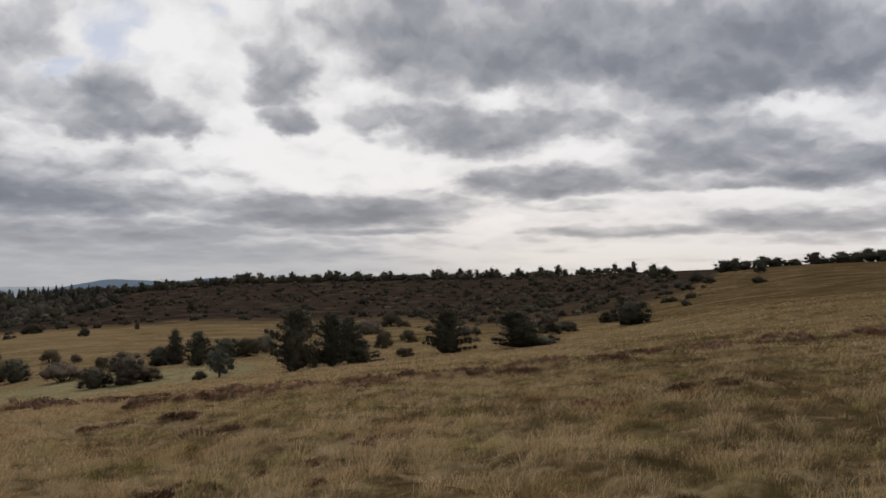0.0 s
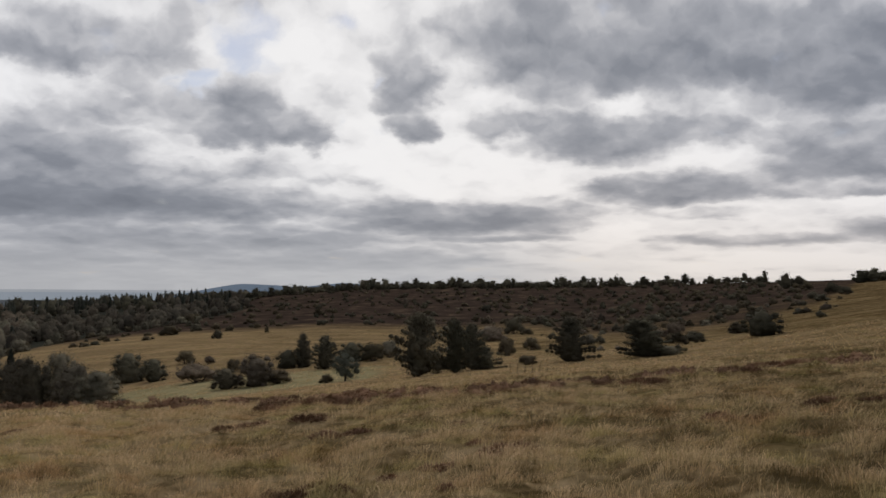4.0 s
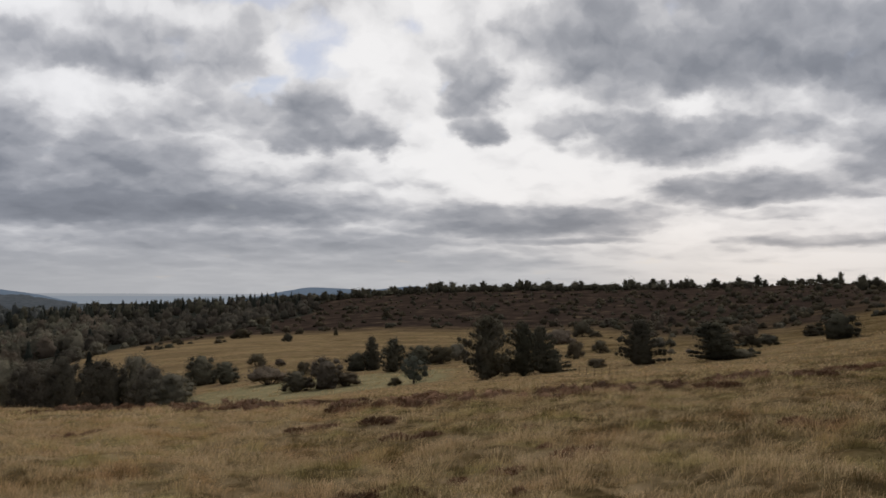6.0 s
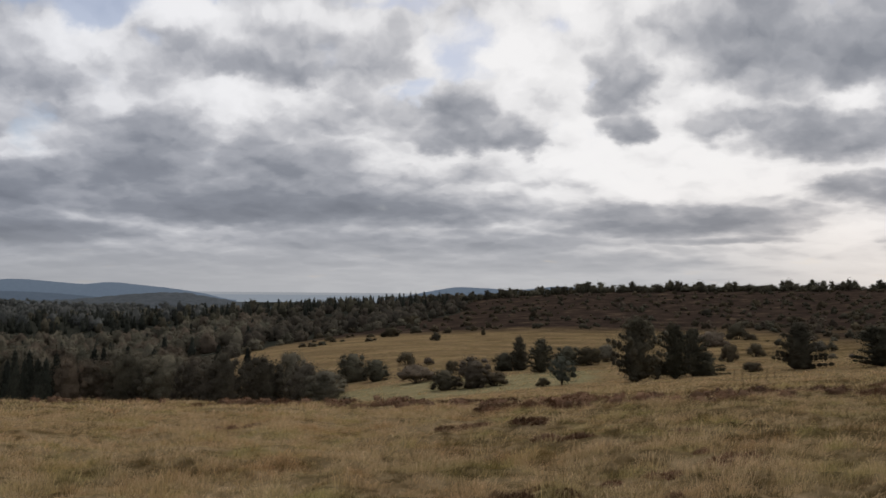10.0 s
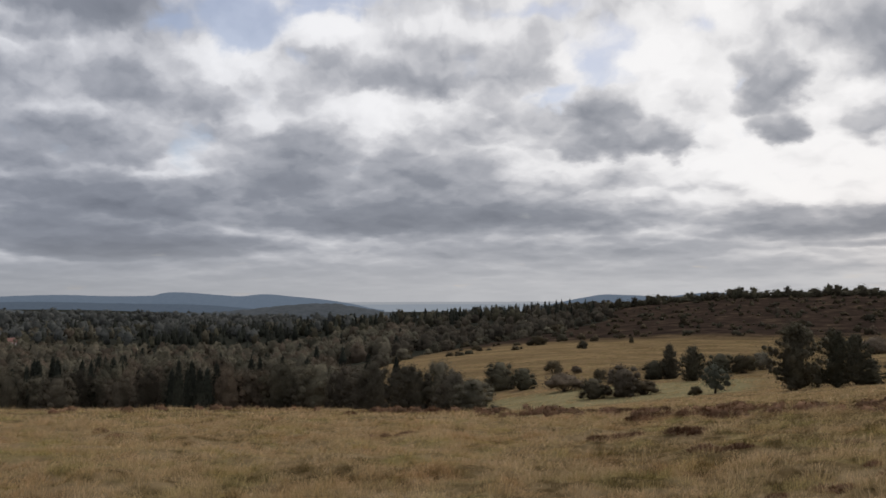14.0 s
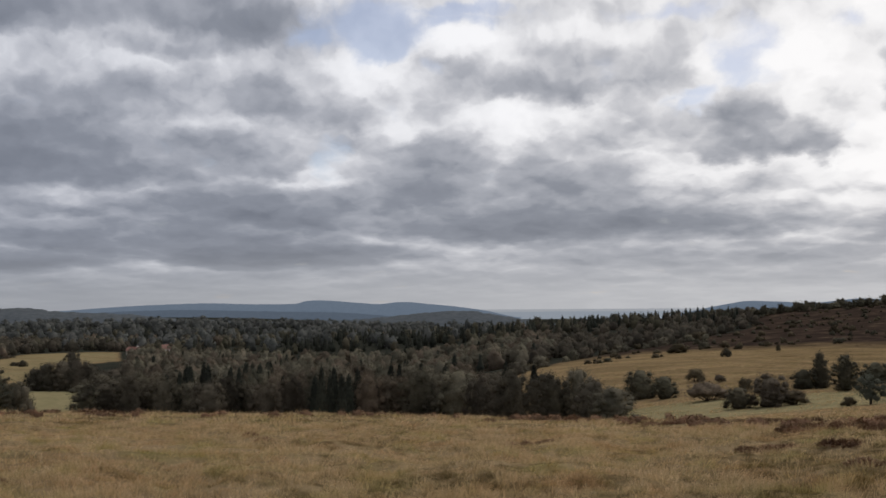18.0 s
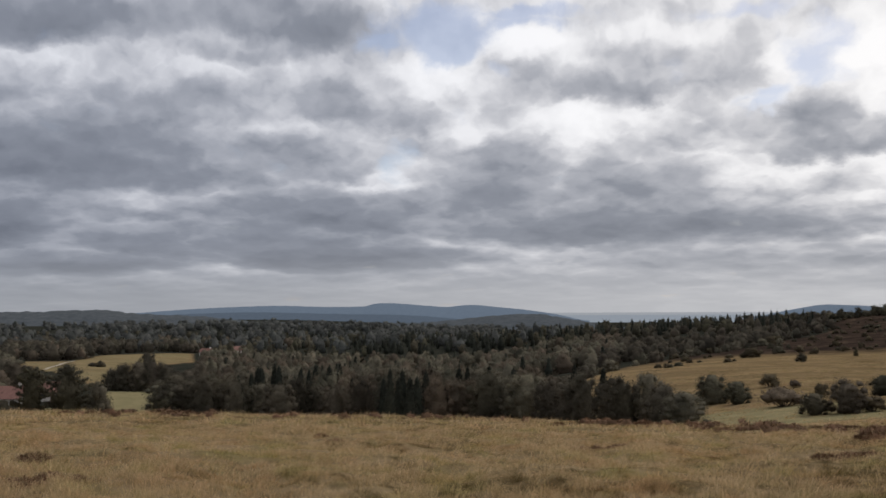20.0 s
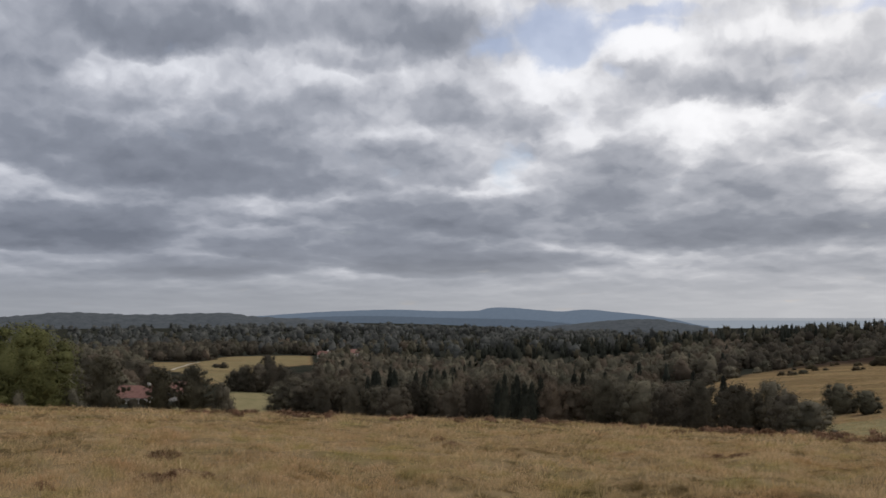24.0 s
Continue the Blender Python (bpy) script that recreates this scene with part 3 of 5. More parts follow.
def heath_cover(az, r):
    start = np.interp(az, *HEATH_EDGE)
    wide = .26 + .16 * (1 - ease(np.abs(np.asarray(az, float) + 6), 6, 11))
    thin = 1 - .36 * (1 - ease(r, 300, 480)) * (1 - ease(np.abs(np.asarray(az, float) + 5), 8, 12))
    return thin * ease(r, start * (1 - wide), start * (1 + wide)) * (1 - ease(np.asarray(az, float), 30, 33))


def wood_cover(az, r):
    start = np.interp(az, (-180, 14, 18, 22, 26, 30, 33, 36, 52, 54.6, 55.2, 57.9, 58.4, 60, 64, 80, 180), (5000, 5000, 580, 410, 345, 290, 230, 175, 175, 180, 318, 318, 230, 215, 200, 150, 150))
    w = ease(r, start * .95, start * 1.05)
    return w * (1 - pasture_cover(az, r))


PASTURE_NEAR = (53.2, 54.8, 56, 58.7, 60, 61.7, 62.1), (520, 470, 335, 338, 395, 430, 480)
PASTURE_FAR = (53.2, 54.3, 56.5, 58.4, 59.3, 60.5, 62), (640, 645, 610, 565, 500, 496, 505)


def pasture_cover(az, r):
    """The irregular straw-green field behind the farm."""
    near, far = np.interp(az, *PASTURE_NEAR), np.interp(az, *PASTURE_FAR)
    return ease(az, 53.0, 53.4) * (1 - ease(az, 61.9, 62.3)) * ease(r, near - 6, near + 6) * (1 - ease(r, far - 8, far + 8))


def lush_cover(az, r):
    dip = ease(az, 8, 13) * (1 - ease(az, 29, 32)) * ease(r, 96, 104) * (1 - ease(r, 132, 146))
    strip = ease(az, 53, 55) * ease(r, 110, 130) * (1 - ease(r, 330, 350))
    field = pasture_cover(az, r) * .5
    return np.maximum(np.maximum(dip, strip), field)


# ---------------------------------------------------------------- mesh makers
def mesh_of(name, verts, faces, material, smooth=False, normals=None):
    """A mesh from an array of corners and an array of triangles or of quads."""
    me = bpy.data.meshes.new(name)
    verts, faces = np.ascontiguousarray(verts, dtype=np.float32), np.ascontiguousarray(faces, dtype=np.int32)
    n, k = faces.shape
    me.vertices.add(len(verts))
    me.vertices.foreach_set("co", verts.ravel())
    me.loops.add(n * k)
    me.loops.foreach_set("vertex_index", faces.ravel())
    me.polygons.add(n)
    me.polygons.foreach_set("loop_start", np.arange(0, n * k, k, dtype=np.int32))
    me.polygons.foreach_set("loop_total", np.full(n, k, dtype=np.int32))
    me.polygons.foreach_set("use_smooth", np.full(n, smooth))
    me.update(calc_edges=True)
    if normals is not None:
        me.normals_split_custom_set_from_vertices(normals)
    if material:
        me.materials.append(material)
    return me


def crown_normals(v, f, own=.6):
    """Leaves shade with the rounding of the crown that they belong to."""
    t = v[f]
    face = np.cross(t[:, 1] - t[:, 0], t[:, 2] - t[:, 0])
    face /= np.linalg.norm(face, axis=1)[:, None] + 1e-12
    n = np.zeros_like(v)
    for k in range(3):
        n[f[:, k]] = face
    out = v - np.array((0, 0, .35))
    out /= np.linalg.norm(out, axis=1)[:, None] + 1e-9
    n = n * own + out * (1 - own)
    return n / (np.linalg.norm(n, axis=1)[:, None] + 1e-9)


def part_mesh(name, me, parent, label=""):
    ob = new(name, me)
    ob.parent = parent
    return tagged(ob, label)


def part(name, bm, material, parent, label=""):
    """Links a bmesh as one mesh object under a thing or a part."""
    me = bpy.data.meshes.new(name)
    bm.to_mesh(me)
    bm.free()
    me.materials.append(material)
    return part_mesh(name, me, parent, label)


def build_ground():
    azs = np.concatenate([np.arange(-180, -36, 4.0), np.arange(-36, 80, 0.55), np.arange(80, 180, 4.0)])
    rs = np.concatenate([[0.0], np.geomspace(0.6, 140, 190), np.exp(GLR[GLR > math.log(142)])])
    aa, rr = np.meshgrid(azs, rs, indexing="ij")
    zz = land(aa, rr)
    a = np.radians(aa)
    verts = np.stack([-np.sin(a) * rr, np.cos(a) * rr, zz], -1).reshape(-1, 3)
    n, k = len(azs), len(rs)
    i, j = np.meshgrid(np.arange(n), np.arange(k - 1), indexing="ij")
    i2 = (i + 1) % n
    faces = np.stack([i * k + j, i * k + j + 1, i2 * k + j + 1, i2 * k + j], -1).reshape(-1, 4)[:, ::-1]
    me = mesh_of("ground", verts, faces, GROUND, True)
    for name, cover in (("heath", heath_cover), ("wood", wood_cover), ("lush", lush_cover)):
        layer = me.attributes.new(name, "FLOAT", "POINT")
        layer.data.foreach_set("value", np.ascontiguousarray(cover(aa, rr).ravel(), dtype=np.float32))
    return tagged(new("ground", me), "straw-coloured grass moor with brown heath and dark wood floor", "moorland", kind="structure")


build_ground()


def tubes(rows, sides=5):
    """Tapered round limbs; rows of (foot, head, foot radius, head radius)."""
    verts, faces = [], []
    for foot, head, r0, r1 in rows:
        foot, head = np.array(foot, float), np.array(head, float)
        d = head - foot
        d /= np.linalg.norm(d) + 1e-9
        s = np.cross(d, (0.31, 0.95, 0.1) if abs(d[2]) > .7 else (0, 0, 1.0))
        s /= np.linalg.norm(s)
        t = np.cross(d, s)
        base = len(verts)
        for c, r in ((foot, r0), (head, r1)):
            for q in range(sides):
                w = 2 * math.pi * q / sides
                verts.append(c + r * (math.cos(w) * s + math.sin(w) * t))
        for q in range(sides):
            q2 = (q + 1) % sides
            faces.append((base + q, base + q2, base + sides + q2, base + sides + q))
    return np.array(verts), np.array(faces)


def sprays(rng, centres, spread, count, size, flat=0.8, droop=0.0):
    """Many small leafy triangles gathered round the centres."""
    c = np.repeat(np.asarray(centres, float), count, axis=0)
    sp = np.repeat(np.broadcast_to(np.asarray(spread, float), (len(centres),)), count)
    n = len(c)
    off = rng.normal(size=(n, 3))
    off *= (rng.random(n) ** 0.45 / (np.linalg.norm(off, axis=1) + 1e-9))[:, None]
    off[:, 2] *= flat
    mid = c + off * sp[:, None]
    s = size * rng.uniform(.6, 1.4, n)[:, None]
    out = mid - np.array((0, 0, .35))
    face = off * .5 + out / (np.linalg.norm(out, axis=1)[:, None] + 1e-9) + rng.normal(size=(n, 3)) * .42
    return leaves_at(rng, mid, face, s, droop)


def leaves_at(rng, mid, face, s, droop=0.0):
    """Pointed leafy triangles whose fronts look along face."""
    face = face / (np.linalg.norm(face, axis=1)[:, None] + 1e-9)
    u = rng.normal(size=mid.shape)
    u[:, 2] -= droop
    u -= (u * face).sum(1)[:, None] * face
    u /= np.linalg.norm(u, axis=1)[:, None] + 1e-9
    v = np.cross(face, u)
    tri = np.stack([mid - u * s, mid - v * s * .55 + u * s * .9, mid + v * s * .62 + u * s * .2], 1)
    return tri.reshape(-1, 3), np.arange(len(mid) * 3).reshape(-1, 3)


GOLD = (1 + 5 ** .5) / 2
ICO = np.array([(-1, GOLD, 0), (1, GOLD, 0), (-1, -GOLD, 0), (1, -GOLD, 0), (0, -1, GOLD), (0, 1, GOLD),
                (0, -1, -GOLD), (0, 1, -GOLD), (GOLD, 0, -1), (GOLD, 0, 1), (-GOLD, 0, -1), (-GOLD, 0, 1)]) / math.hypot(1, GOLD)
ICO_FACES = np.array([(0, 11, 5), (0, 5, 1), (0, 1, 7), (0, 7, 10), (0, 10, 11), (1, 5, 9), (5, 11, 4), (11, 10, 2), (10, 7, 6), (7, 1, 8),
                      (3, 9, 4), (3, 4, 2), (3, 2, 6), (3, 6, 8), (3, 8, 9), (4, 9, 5), (2, 4, 11), (6, 2, 10), (8, 6, 7), (9, 8, 1)])


def lobed_crown(rng, centres, radii, leaves, size, flat=.95, heart=.52):
    """Crown of overlapping leafy lobes: a lumpy heart in each, with a shell of leaves."""
    centres, radii = np.asarray(centres, float), np.asarray(radii, float)
    k = len(centres)
    v = ICO[None] * (radii[:, None] * np.broadcast_to(heart, (k,))[:, None] * rng.uniform(.7, 1.15, (k, 12)))[:, :, None] * (1, 1, flat) + centres[:, None]
    v[:, :, 2] = np.maximum(v[:, :, 2], .005)
    f = ICO_FACES[None] + np.arange(k)[:, None, None] * 12
    c, r = np.repeat(centres, leaves, 0), np.repeat(radii, leaves)
    d = rng.normal(size=c.shape)
    d /= np.linalg.norm(d, axis=1)[:, None]
    mid = c + d * (r * rng.uniform(.42, 1.22, len(r)))[:, None] * (1, 1, flat)
    out = mid - np.array((0, 0, .35))
    keep = mid[:, 2] > .01
    leaf = leaves_at(rng, mid[keep], (d * .35 + out / np.linalg.norm(out, axis=1)[:, None] * .75 + rng.normal(size=d.shape) * .5)[keep], size * rng.uniform(.6, 1.4, keep.sum())[:, None])
    return both((v.reshape(-1, 3), f.reshape(-1, 3)), leaf)


def cores(rng, centres, radii, flat=.8):
    """Lumpy dense hearts of the leaf masses."""
    centres = np.asarray(centres, float)
    k = len(centres)
    radii = np.broadcast_to(np.asarray(radii, float), (k,))
    v = ICO[None] * (radii[:, None] * rng.uniform(.6, 1.15, (k, 12)))[:, :, None]
    v[:, :, 2] *= flat
    v += centres[:, None]
    v[:, :, 2] = np.maximum(v[:, :, 2], .01)
    f = ICO_FACES[None] + np.arange(k)[:, None, None] * 12
    return v.reshape(-1, 3), f.reshape(-1, 3)


def both(a, b):
    return np.concatenate([a[0], b[0]]), np.concatenate([a[1], b[1] + len(a[0])])


def pine_shape(rng, fine=1.0, lean=0.0, low=.1, ragged=.35, belly=.4, tuck=.5):
    """Scots pine of unit height and crown width: stacked ragged boughs on a visible stem."""
    limbs, pads, sizes = [], [], []
    pts = [np.array((lean * h * h + .02 * math.sin(7 * h), .02 * math.cos(5 * h) - .02, h)) for h in np.linspace(0, .97, 7)]
    for q in range(6):
        limbs.append((pts[q], pts[q + 1], .032 * (1 - q / 6.6), .032 * (1 - (q + 1) / 6.6)))
    n = int(42 * min(1, fine + .25))
    for q in range(n):
        h = low + (.96 - low) * ((q + rng.random()) / n)
        reach = .5 * (min(1.0, (1.02 - h) / (1 - belly)) ** .75) * (1 - tuck * max(0, (belly - h) / belly)) * (1 + ragged * rng.normal() * .5)
        reach = min(max(reach, .07), .56)
        w = q * 2.4 + rng.normal() * .5
        i = min(5, int(h / .97 * 6))
        root = pts[i] + (pts[i + 1] - pts[i]) * (h / .97 * 6 - i)
        tip = root + np.array((math.cos(w) * reach, math.sin(w) * reach, reach * (.10 + .35 * h)))
        limbs.append((root, tip, .010, .003))
        for s in np.arange(.22, 1.05, .2 if fine > .6 else .3):
            pads.append(root + (tip - root) * s + np.array((0, 0, .015)))
            sizes.append(.08 + .05 * rng.random())
    pads.append(pts[-1])
    sizes.append(.05)
    hearts = [(lean * h * h, -.02, h) for h in np.arange(low + .12, .9, .07)]
    girth = [.36 * (min(1.0, (1.02 - h[2]) / (1 - belly)) ** .8) * (1 - tuck * max(0, (belly - h[2]) / belly)) for h in hearts]
    per = max(8, int(46 * fine))
    leaf = sprays(rng, pads, np.array(sizes) * 1.6, per, .0155 / fine ** .4, .85, -.4)
    return tubes(limbs), both(both(cores(rng, pads, np.array(sizes) * .55, .9), cores(rng, hearts, np.array(girth) * .75, .9)), leaf)


def spruce_shape(rng, fine=1.0):
    """Pointed spruce of unit height and width, boughs in whorls that droop at their ends."""
    limbs = [((0, 0, 0), (0, 0, .5), .03, .018), ((0, 0, .5), (0, 0, .99), .018, .003)]
    pads, sizes = [], []
    n = int(17 * min(1, fine + .25))
    for q in range(n):
        h = .05 + .9 * q / n
        reach = .52 * (1 - h) ** .85 * (.85 + .3 * rng.random())
        for s in range(7):
            w = s * .9 + q * .55 + rng.normal() * .15
            tip = np.array((math.cos(w) * reach, math.sin(w) * reach, h - reach * .18))
            pads += [tip * (.95, .95, 1), tip * (.55, .55, 1) + (0, 0, .02)]
            sizes += [.05 + .03 * rng.random(), .06]
            if s % 3 == 0:
                limbs.append(((0, 0, h), tuple(tip), .008, .002))
    pads.append(np.array((0, 0, .97)))
    sizes.append(.02)
    per = max(2, int(9 * fine))
    leaf = sprays(rng, pads, sizes, per, .032 / fine ** .4, .7, .5)
    hearts = [(0, 0, h) for h in np.arange(.08, .95, .07 if fine > .3 else .13)]
    return tubes(limbs), both(cores(rng, hearts, [.40 * (1 - h[2]) ** .9 + .02 for h in hearts], .7), leaf)


def broadleaf_shape(rng, fine=1.0, low=.02, lobes=5, skirt=False):
    """Rounded broadleaf tree of unit height and width with uneven lobes and gaps."""
    limbs = [((0, 0, 0), (.01, 0, .3), .035, .026), ((.01, 0, .3), (0, .02, .75), .026, .008)]
    big = 1.0 if lobes > 9 else 1.22
    centres, radii = [(0, 0, .32 + low * .3), (.02, .01, .6)], [.24, .25]
    for q in range(lobes):
        w = q * 2.4 + rng.normal() * .4
        h = low + .13 + (.76 - low) * (q + .5) / lobes
        reach = .31 * math.sin(math.pi * min(1, max(.25, (h - low + .12) / (1.08 - low)))) ** .7 * (.8 + .45 * rng.random())
        if skirt:
            reach = .32 * (1.02 - h) ** .6 * (.75 + .5 * rng.random())
        c = (math.cos(w) * reach, math.sin(w) * reach, h)
        if q % 3 == 1:
            limbs.append(((0, 0, max(.05, h - .25)), c, .014, .004))
        centres.append(c)
        radii.append((.13 + .08 * rng.random()) * big)
    return tubes(limbs), lobed_crown(rng, centres, radii, max(18, int(240 * fine)), (.0175 if fine > .25 else .026) / max(fine, .3) ** .5, 1.15)


def dome_shape(rng, fine=1.0, lobes=5, low=-.02, crest=.86):
    """Full broad crown of unit height and width: many small leafy lobes over a dome that reaches the ground."""
    limbs = [((0, 0, 0), (.01, 0, .35), .035, .024), ((.01, 0, .35), (0, .02, .8), .024, .006)]
    centres, radii = [(0, 0, .14), (.01, 0, .34), (0, .01, .54), (0, 0, .70)], [.32, .34, .30, .22]
    grow = 1.0 if lobes > 14 else 1.35
    for q in range(lobes):
        w = q * 2.4 + rng.normal() * .35
        h = low + .08 + (crest - low - .08) * ((q + .2 + .6 * rng.random()) / lobes) ** 1.25
        reach = .36 * math.sqrt(max(.02, 1 - (max(0, h - .36) / (crest + .08 - .36)) ** 2)) * (.82 + .3 * rng.random())
        c = (math.cos(w) * reach, math.sin(w) * reach, h)
        if q % 5 == 1:
            limbs.append(((0, 0, max(.05, h - .25)), c, .012, .004))
        centres.append(c)
        radii.append((.095 + .07 * rng.random()) * grow)
    centres.append((.02 * rng.normal(), .02 * rng.normal(), crest))
    radii.append(.09 * grow)
    return tubes(limbs), lobed_crown(rng, centres, radii, max(14, int(220 * fine)), .0150 / max(fine, .25) ** .5, 1.05, np.array([.85] * 4 + [.56] * (len(radii) - 4)))


def bush_shape(rng, fine=1.0, lobes=6):
    """Low rounded bush of unit height and width, leafy to the ground."""
    limbs, centres, radii = [], [(0, 0, .42)], [.33]
    for q in range(lobes):
        w = q * 2.4 + rng.normal() * .3
        reach = .34 * math.sqrt((q + .5) / lobes)
        h = (.66 - 1.35 * reach * reach / .34) * (.6 + .55 * rng.random())
        c = (math.cos(w) * reach, math.sin(w) * reach, max(.14, h))
        limbs.append(((c[0] * .25, c[1] * .25, 0), c, .018, .005))
        centres.append(c)
        radii.append(.15 + .10 * rng.random())
    return tubes(limbs, 4), lobed_crown(rng, centres, radii, max(14, int(230 * fine)), (.024 if fine > .25 else .034) / max(fine, .3) ** .5, .95, .78)


def heather_shape(rng, fine=1.0):
    """Heather of unit height and width: many upright sprigs out of a low dome."""
    w, d = rng.uniform(0, 6.283, 420), .5 * np.sqrt(rng.random(420))
    tall = (1 - 2.6 * d * d) * rng.uniform(.6, 1.05, 420)
    foot = np.stack([np.cos(w) * d, np.sin(w) * d, tall * rng.uniform(.1, .6, 420)], 1)
    tip = foot * (1.1, 1.1, 0) + np.stack([rng.normal(size=420) * .05, rng.normal(size=420) * .05, tall], 1)
    side = rng.normal(size=(420, 3)) * (.022, .022, .02)
    tri = np.stack([foot - side, foot + side, tip], 1).reshape(-1, 3)
    limbs = [((0, 0, 0), (math.cos(k) * .3, math.sin(k) * .3, .55), .02, .006) for k in range(6)]
    return tubes(limbs, 4), (tri, np.arange(1260).reshape(-1, 3))


# ---------------------------------------------------------------- planting
MODELS, STOCK = {}, {}


def unit(shape):
    """Scales a plant so that its crown is one wide and one high."""
    (tv, tf), (cv, cf) = shape
    lo, hi = np.percentile(cv, 1.5, axis=0), np.percentile(cv, 98.5, axis=0)
    k = np.array((2 / (hi[0] - lo[0] + hi[1] - lo[1]),) * 2 + (1 / np.percentile(cv[:, 2], 99.8),))
    return (tv * k, tf), (cv * k, cf)


def model(key, name, shape, leaf, seed, **how):
    MODELS[key] = (name, shape, leaf, seed, how)


model("pine_a", "scots_pine", pine_shape, PINE, 11, fine=1.0, ragged=.45, low=.03)
model("pine_b", "scots_pine", pine_shape, PINE, 12, fine=.9, ragged=.6, low=.02)
model("pine_c", "scots_pine", pine_shape, PINE, 13, fine=.9, ragged=.3, low=.0, belly=.12, tuck=.1)
model("pine_lean", "scots_pine", pine_shape, PINE, 14, fine=1.0, ragged=.6, lean=-.16, low=.02, belly=.1, tuck=0)
model("pine_far", "scots_pine", dome_shape, PINE, 15, fine=.3, lobes=10, crest=.88)
model("pine_far2", "scots_pine", dome_shape, PINE, 16, fine=.3, lobes=9, crest=.8)
model("pine_round", "scots_pine", dome_shape, PINE, 17, fine=1.0, lobes=20, crest=.8)
model("spruce_a", "spruce", spruce_shape, SPRUCE, 21, fine=.8)
model("grey_pine", "young_pine", broadleaf_shape, LEAF_GREY, 31, fine=1.0, low=.07, lobes=15)
model("birch_a", "birch", dome_shape, LEAF, 41, fine=1.0, lobes=26)
model("birch_b", "birch", dome_shape, LEAF_BROWN, 42, fine=1.0, lobes=24, crest=.9)
model("birch_c", "birch", dome_shape, LEAF, 43, fine=1.0, lobes=28, crest=.82)
model("birch_far", "birch", dome_shape, LEAF, 44, fine=.35, lobes=10)
model("birch_far2", "birch", dome_shape, LEAF_BROWN, 45, fine=.35, lobes=10)
model("oak", "oak", dome_shape, LEAF_GREEN, 46, fine=1.6, lobes=40, crest=.88)
model("alder", "alder", dome_shape, LEAF_DARK, 47, fine=1.0, lobes=24, crest=.84)
model("bush_a", "bush", bush_shape, SCRUB, 51, fine=1.0, lobes=11)
model("bush_b", "bush", bush_shape, LEAF, 52, fine=1.0, lobes=10)
model("bush_dark", "bush", bush_shape, PINE, 53, fine=1.0, lobes=10)
model("bush_brown", "bush", bush_shape, LEAF_BROWN, 54, fine=.8, lobes=11)
model("bush_far", "bush", bush_shape, SCRUB, 55, fine=.35, lobes=7)
model("bush_far2", "bush", bush_shape, PINE, 56, fine=.35, lobes=7)
model("alder_b", "alder", dome_shape, LEAF_DARK, 48, fine=1.0, lobes=27, crest=.9)
model("birch_d", "birch", dome_shape, LEAF, 49, fine=1.0, lobes=25, crest=.92)
model("heather", "heather_bush", heather_shape, HEATHER, 61)
model("heather_b", "heather_bush", heather_shape, HEATHER, 62)
TURN = random.Random(5)


def plant(key, az, r, top=None, width=None, height=None, label="", category="", group="", turn=None):
    """Sets a plant on the ground; top: the angle of its tip from eye level, or height in metres."""
    name, shape, leaf, seed, how = MODELS[key]
    foot = at(az, r, -0.05 if r < 200 else -.4)
    h = height if height else max(.3, EYE + r * math.tan(radians(top)) - foot.z)
    w = width or h * .6
    spin = TURN.uniform(0, 360) if turn is None else turn
    if key not in STOCK:
        ob = new(name)
        (tv, tf), (cv, cf) = unit(shape(np.random.default_rng(seed), **how))
        part_mesh("trunk", mesh_of("trunk", tv, tf, BARK, True), ob)
        part_mesh("crown", mesh_of("crown", cv, cf, leaf, True, crown_normals(cv, cf)), ob)
        ob.matrix_basis = pose(*foot, 0, 0, spin) @ Matrix.Diagonal((w, w, h, 1))
        STOCK[key] = (ob, (w, w, h))
    else:
        ob, s = STOCK[key]
        ob = copy_thing(ob, pose(*foot, 0, 0, spin) @ Matrix.Diagonal((w / s[0], w / s[1], h / s[2], 1)))
    return tagged(ob, label, category or name.replace("_", " "), group)

# ---------------------------------------------------------------- single trees and bushes on the moor
plant("pine_a", 8.35, 88, -1.30, 3.9, label="tall dark Scots pine standing in a clump on the moor")
plant("pine_b", 6.35, 96, -1.78, 2.9, label="ragged dark Scots pine beside the tallest pine")
plant("pine_b", 5.35, 104, -1.97, 2.9, label="ragged Scots pine with low spreading boughs")
plant("pine_c", 4.6, 104, -3.3, 3.0, label="low bushy Scots pine at the edge of the clump")
plant("bush_dark", 7.4, 97, -3.6, 2.4, label="dark low bush under the pine clump")
plant("grey_pine", 12.54, 101, -3.55, 2.9, label="small round grey-green young pine on the grass")
plant("pine_c", 14.93, 153, -2.62, 2.8, label="narrow dark pine among bushes")
plant("pine_a", 13.72, 138, -2.72, 3.2, label="dark bushy pine among bushes")
plant("pine_round", 15.76, 152, -3.58, 4.1, label="dark rounded bush beside two pines")
plant("pine_round", 12.2, 163, -3.15, 4.8, label="dark rounded bush behind the young pine")
plant("bush_a", 11.0, 160, -3.17, 4.2, label="olive rounded bush on the grass")
plant("bush_b", 10.0, 168, -3.0, 3.4, label="olive rounded bush on the grass")
plant("alder_b", 17.5, 112, -3.78, 4.5, label="broad olive leafy bush in the grassy dip")
plant("pine_round", 19.18, 113, -4.6, 3.3, label="dark green rounded bush in the grassy dip")
plant("bush_brown", 20.7, 136, -4.25, 5.2, label="brownish spreading bush in the grassy dip")
plant("bush_a", 16.3, 112, -4.65, 2.8, label="low olive bush at the edge of the dip")
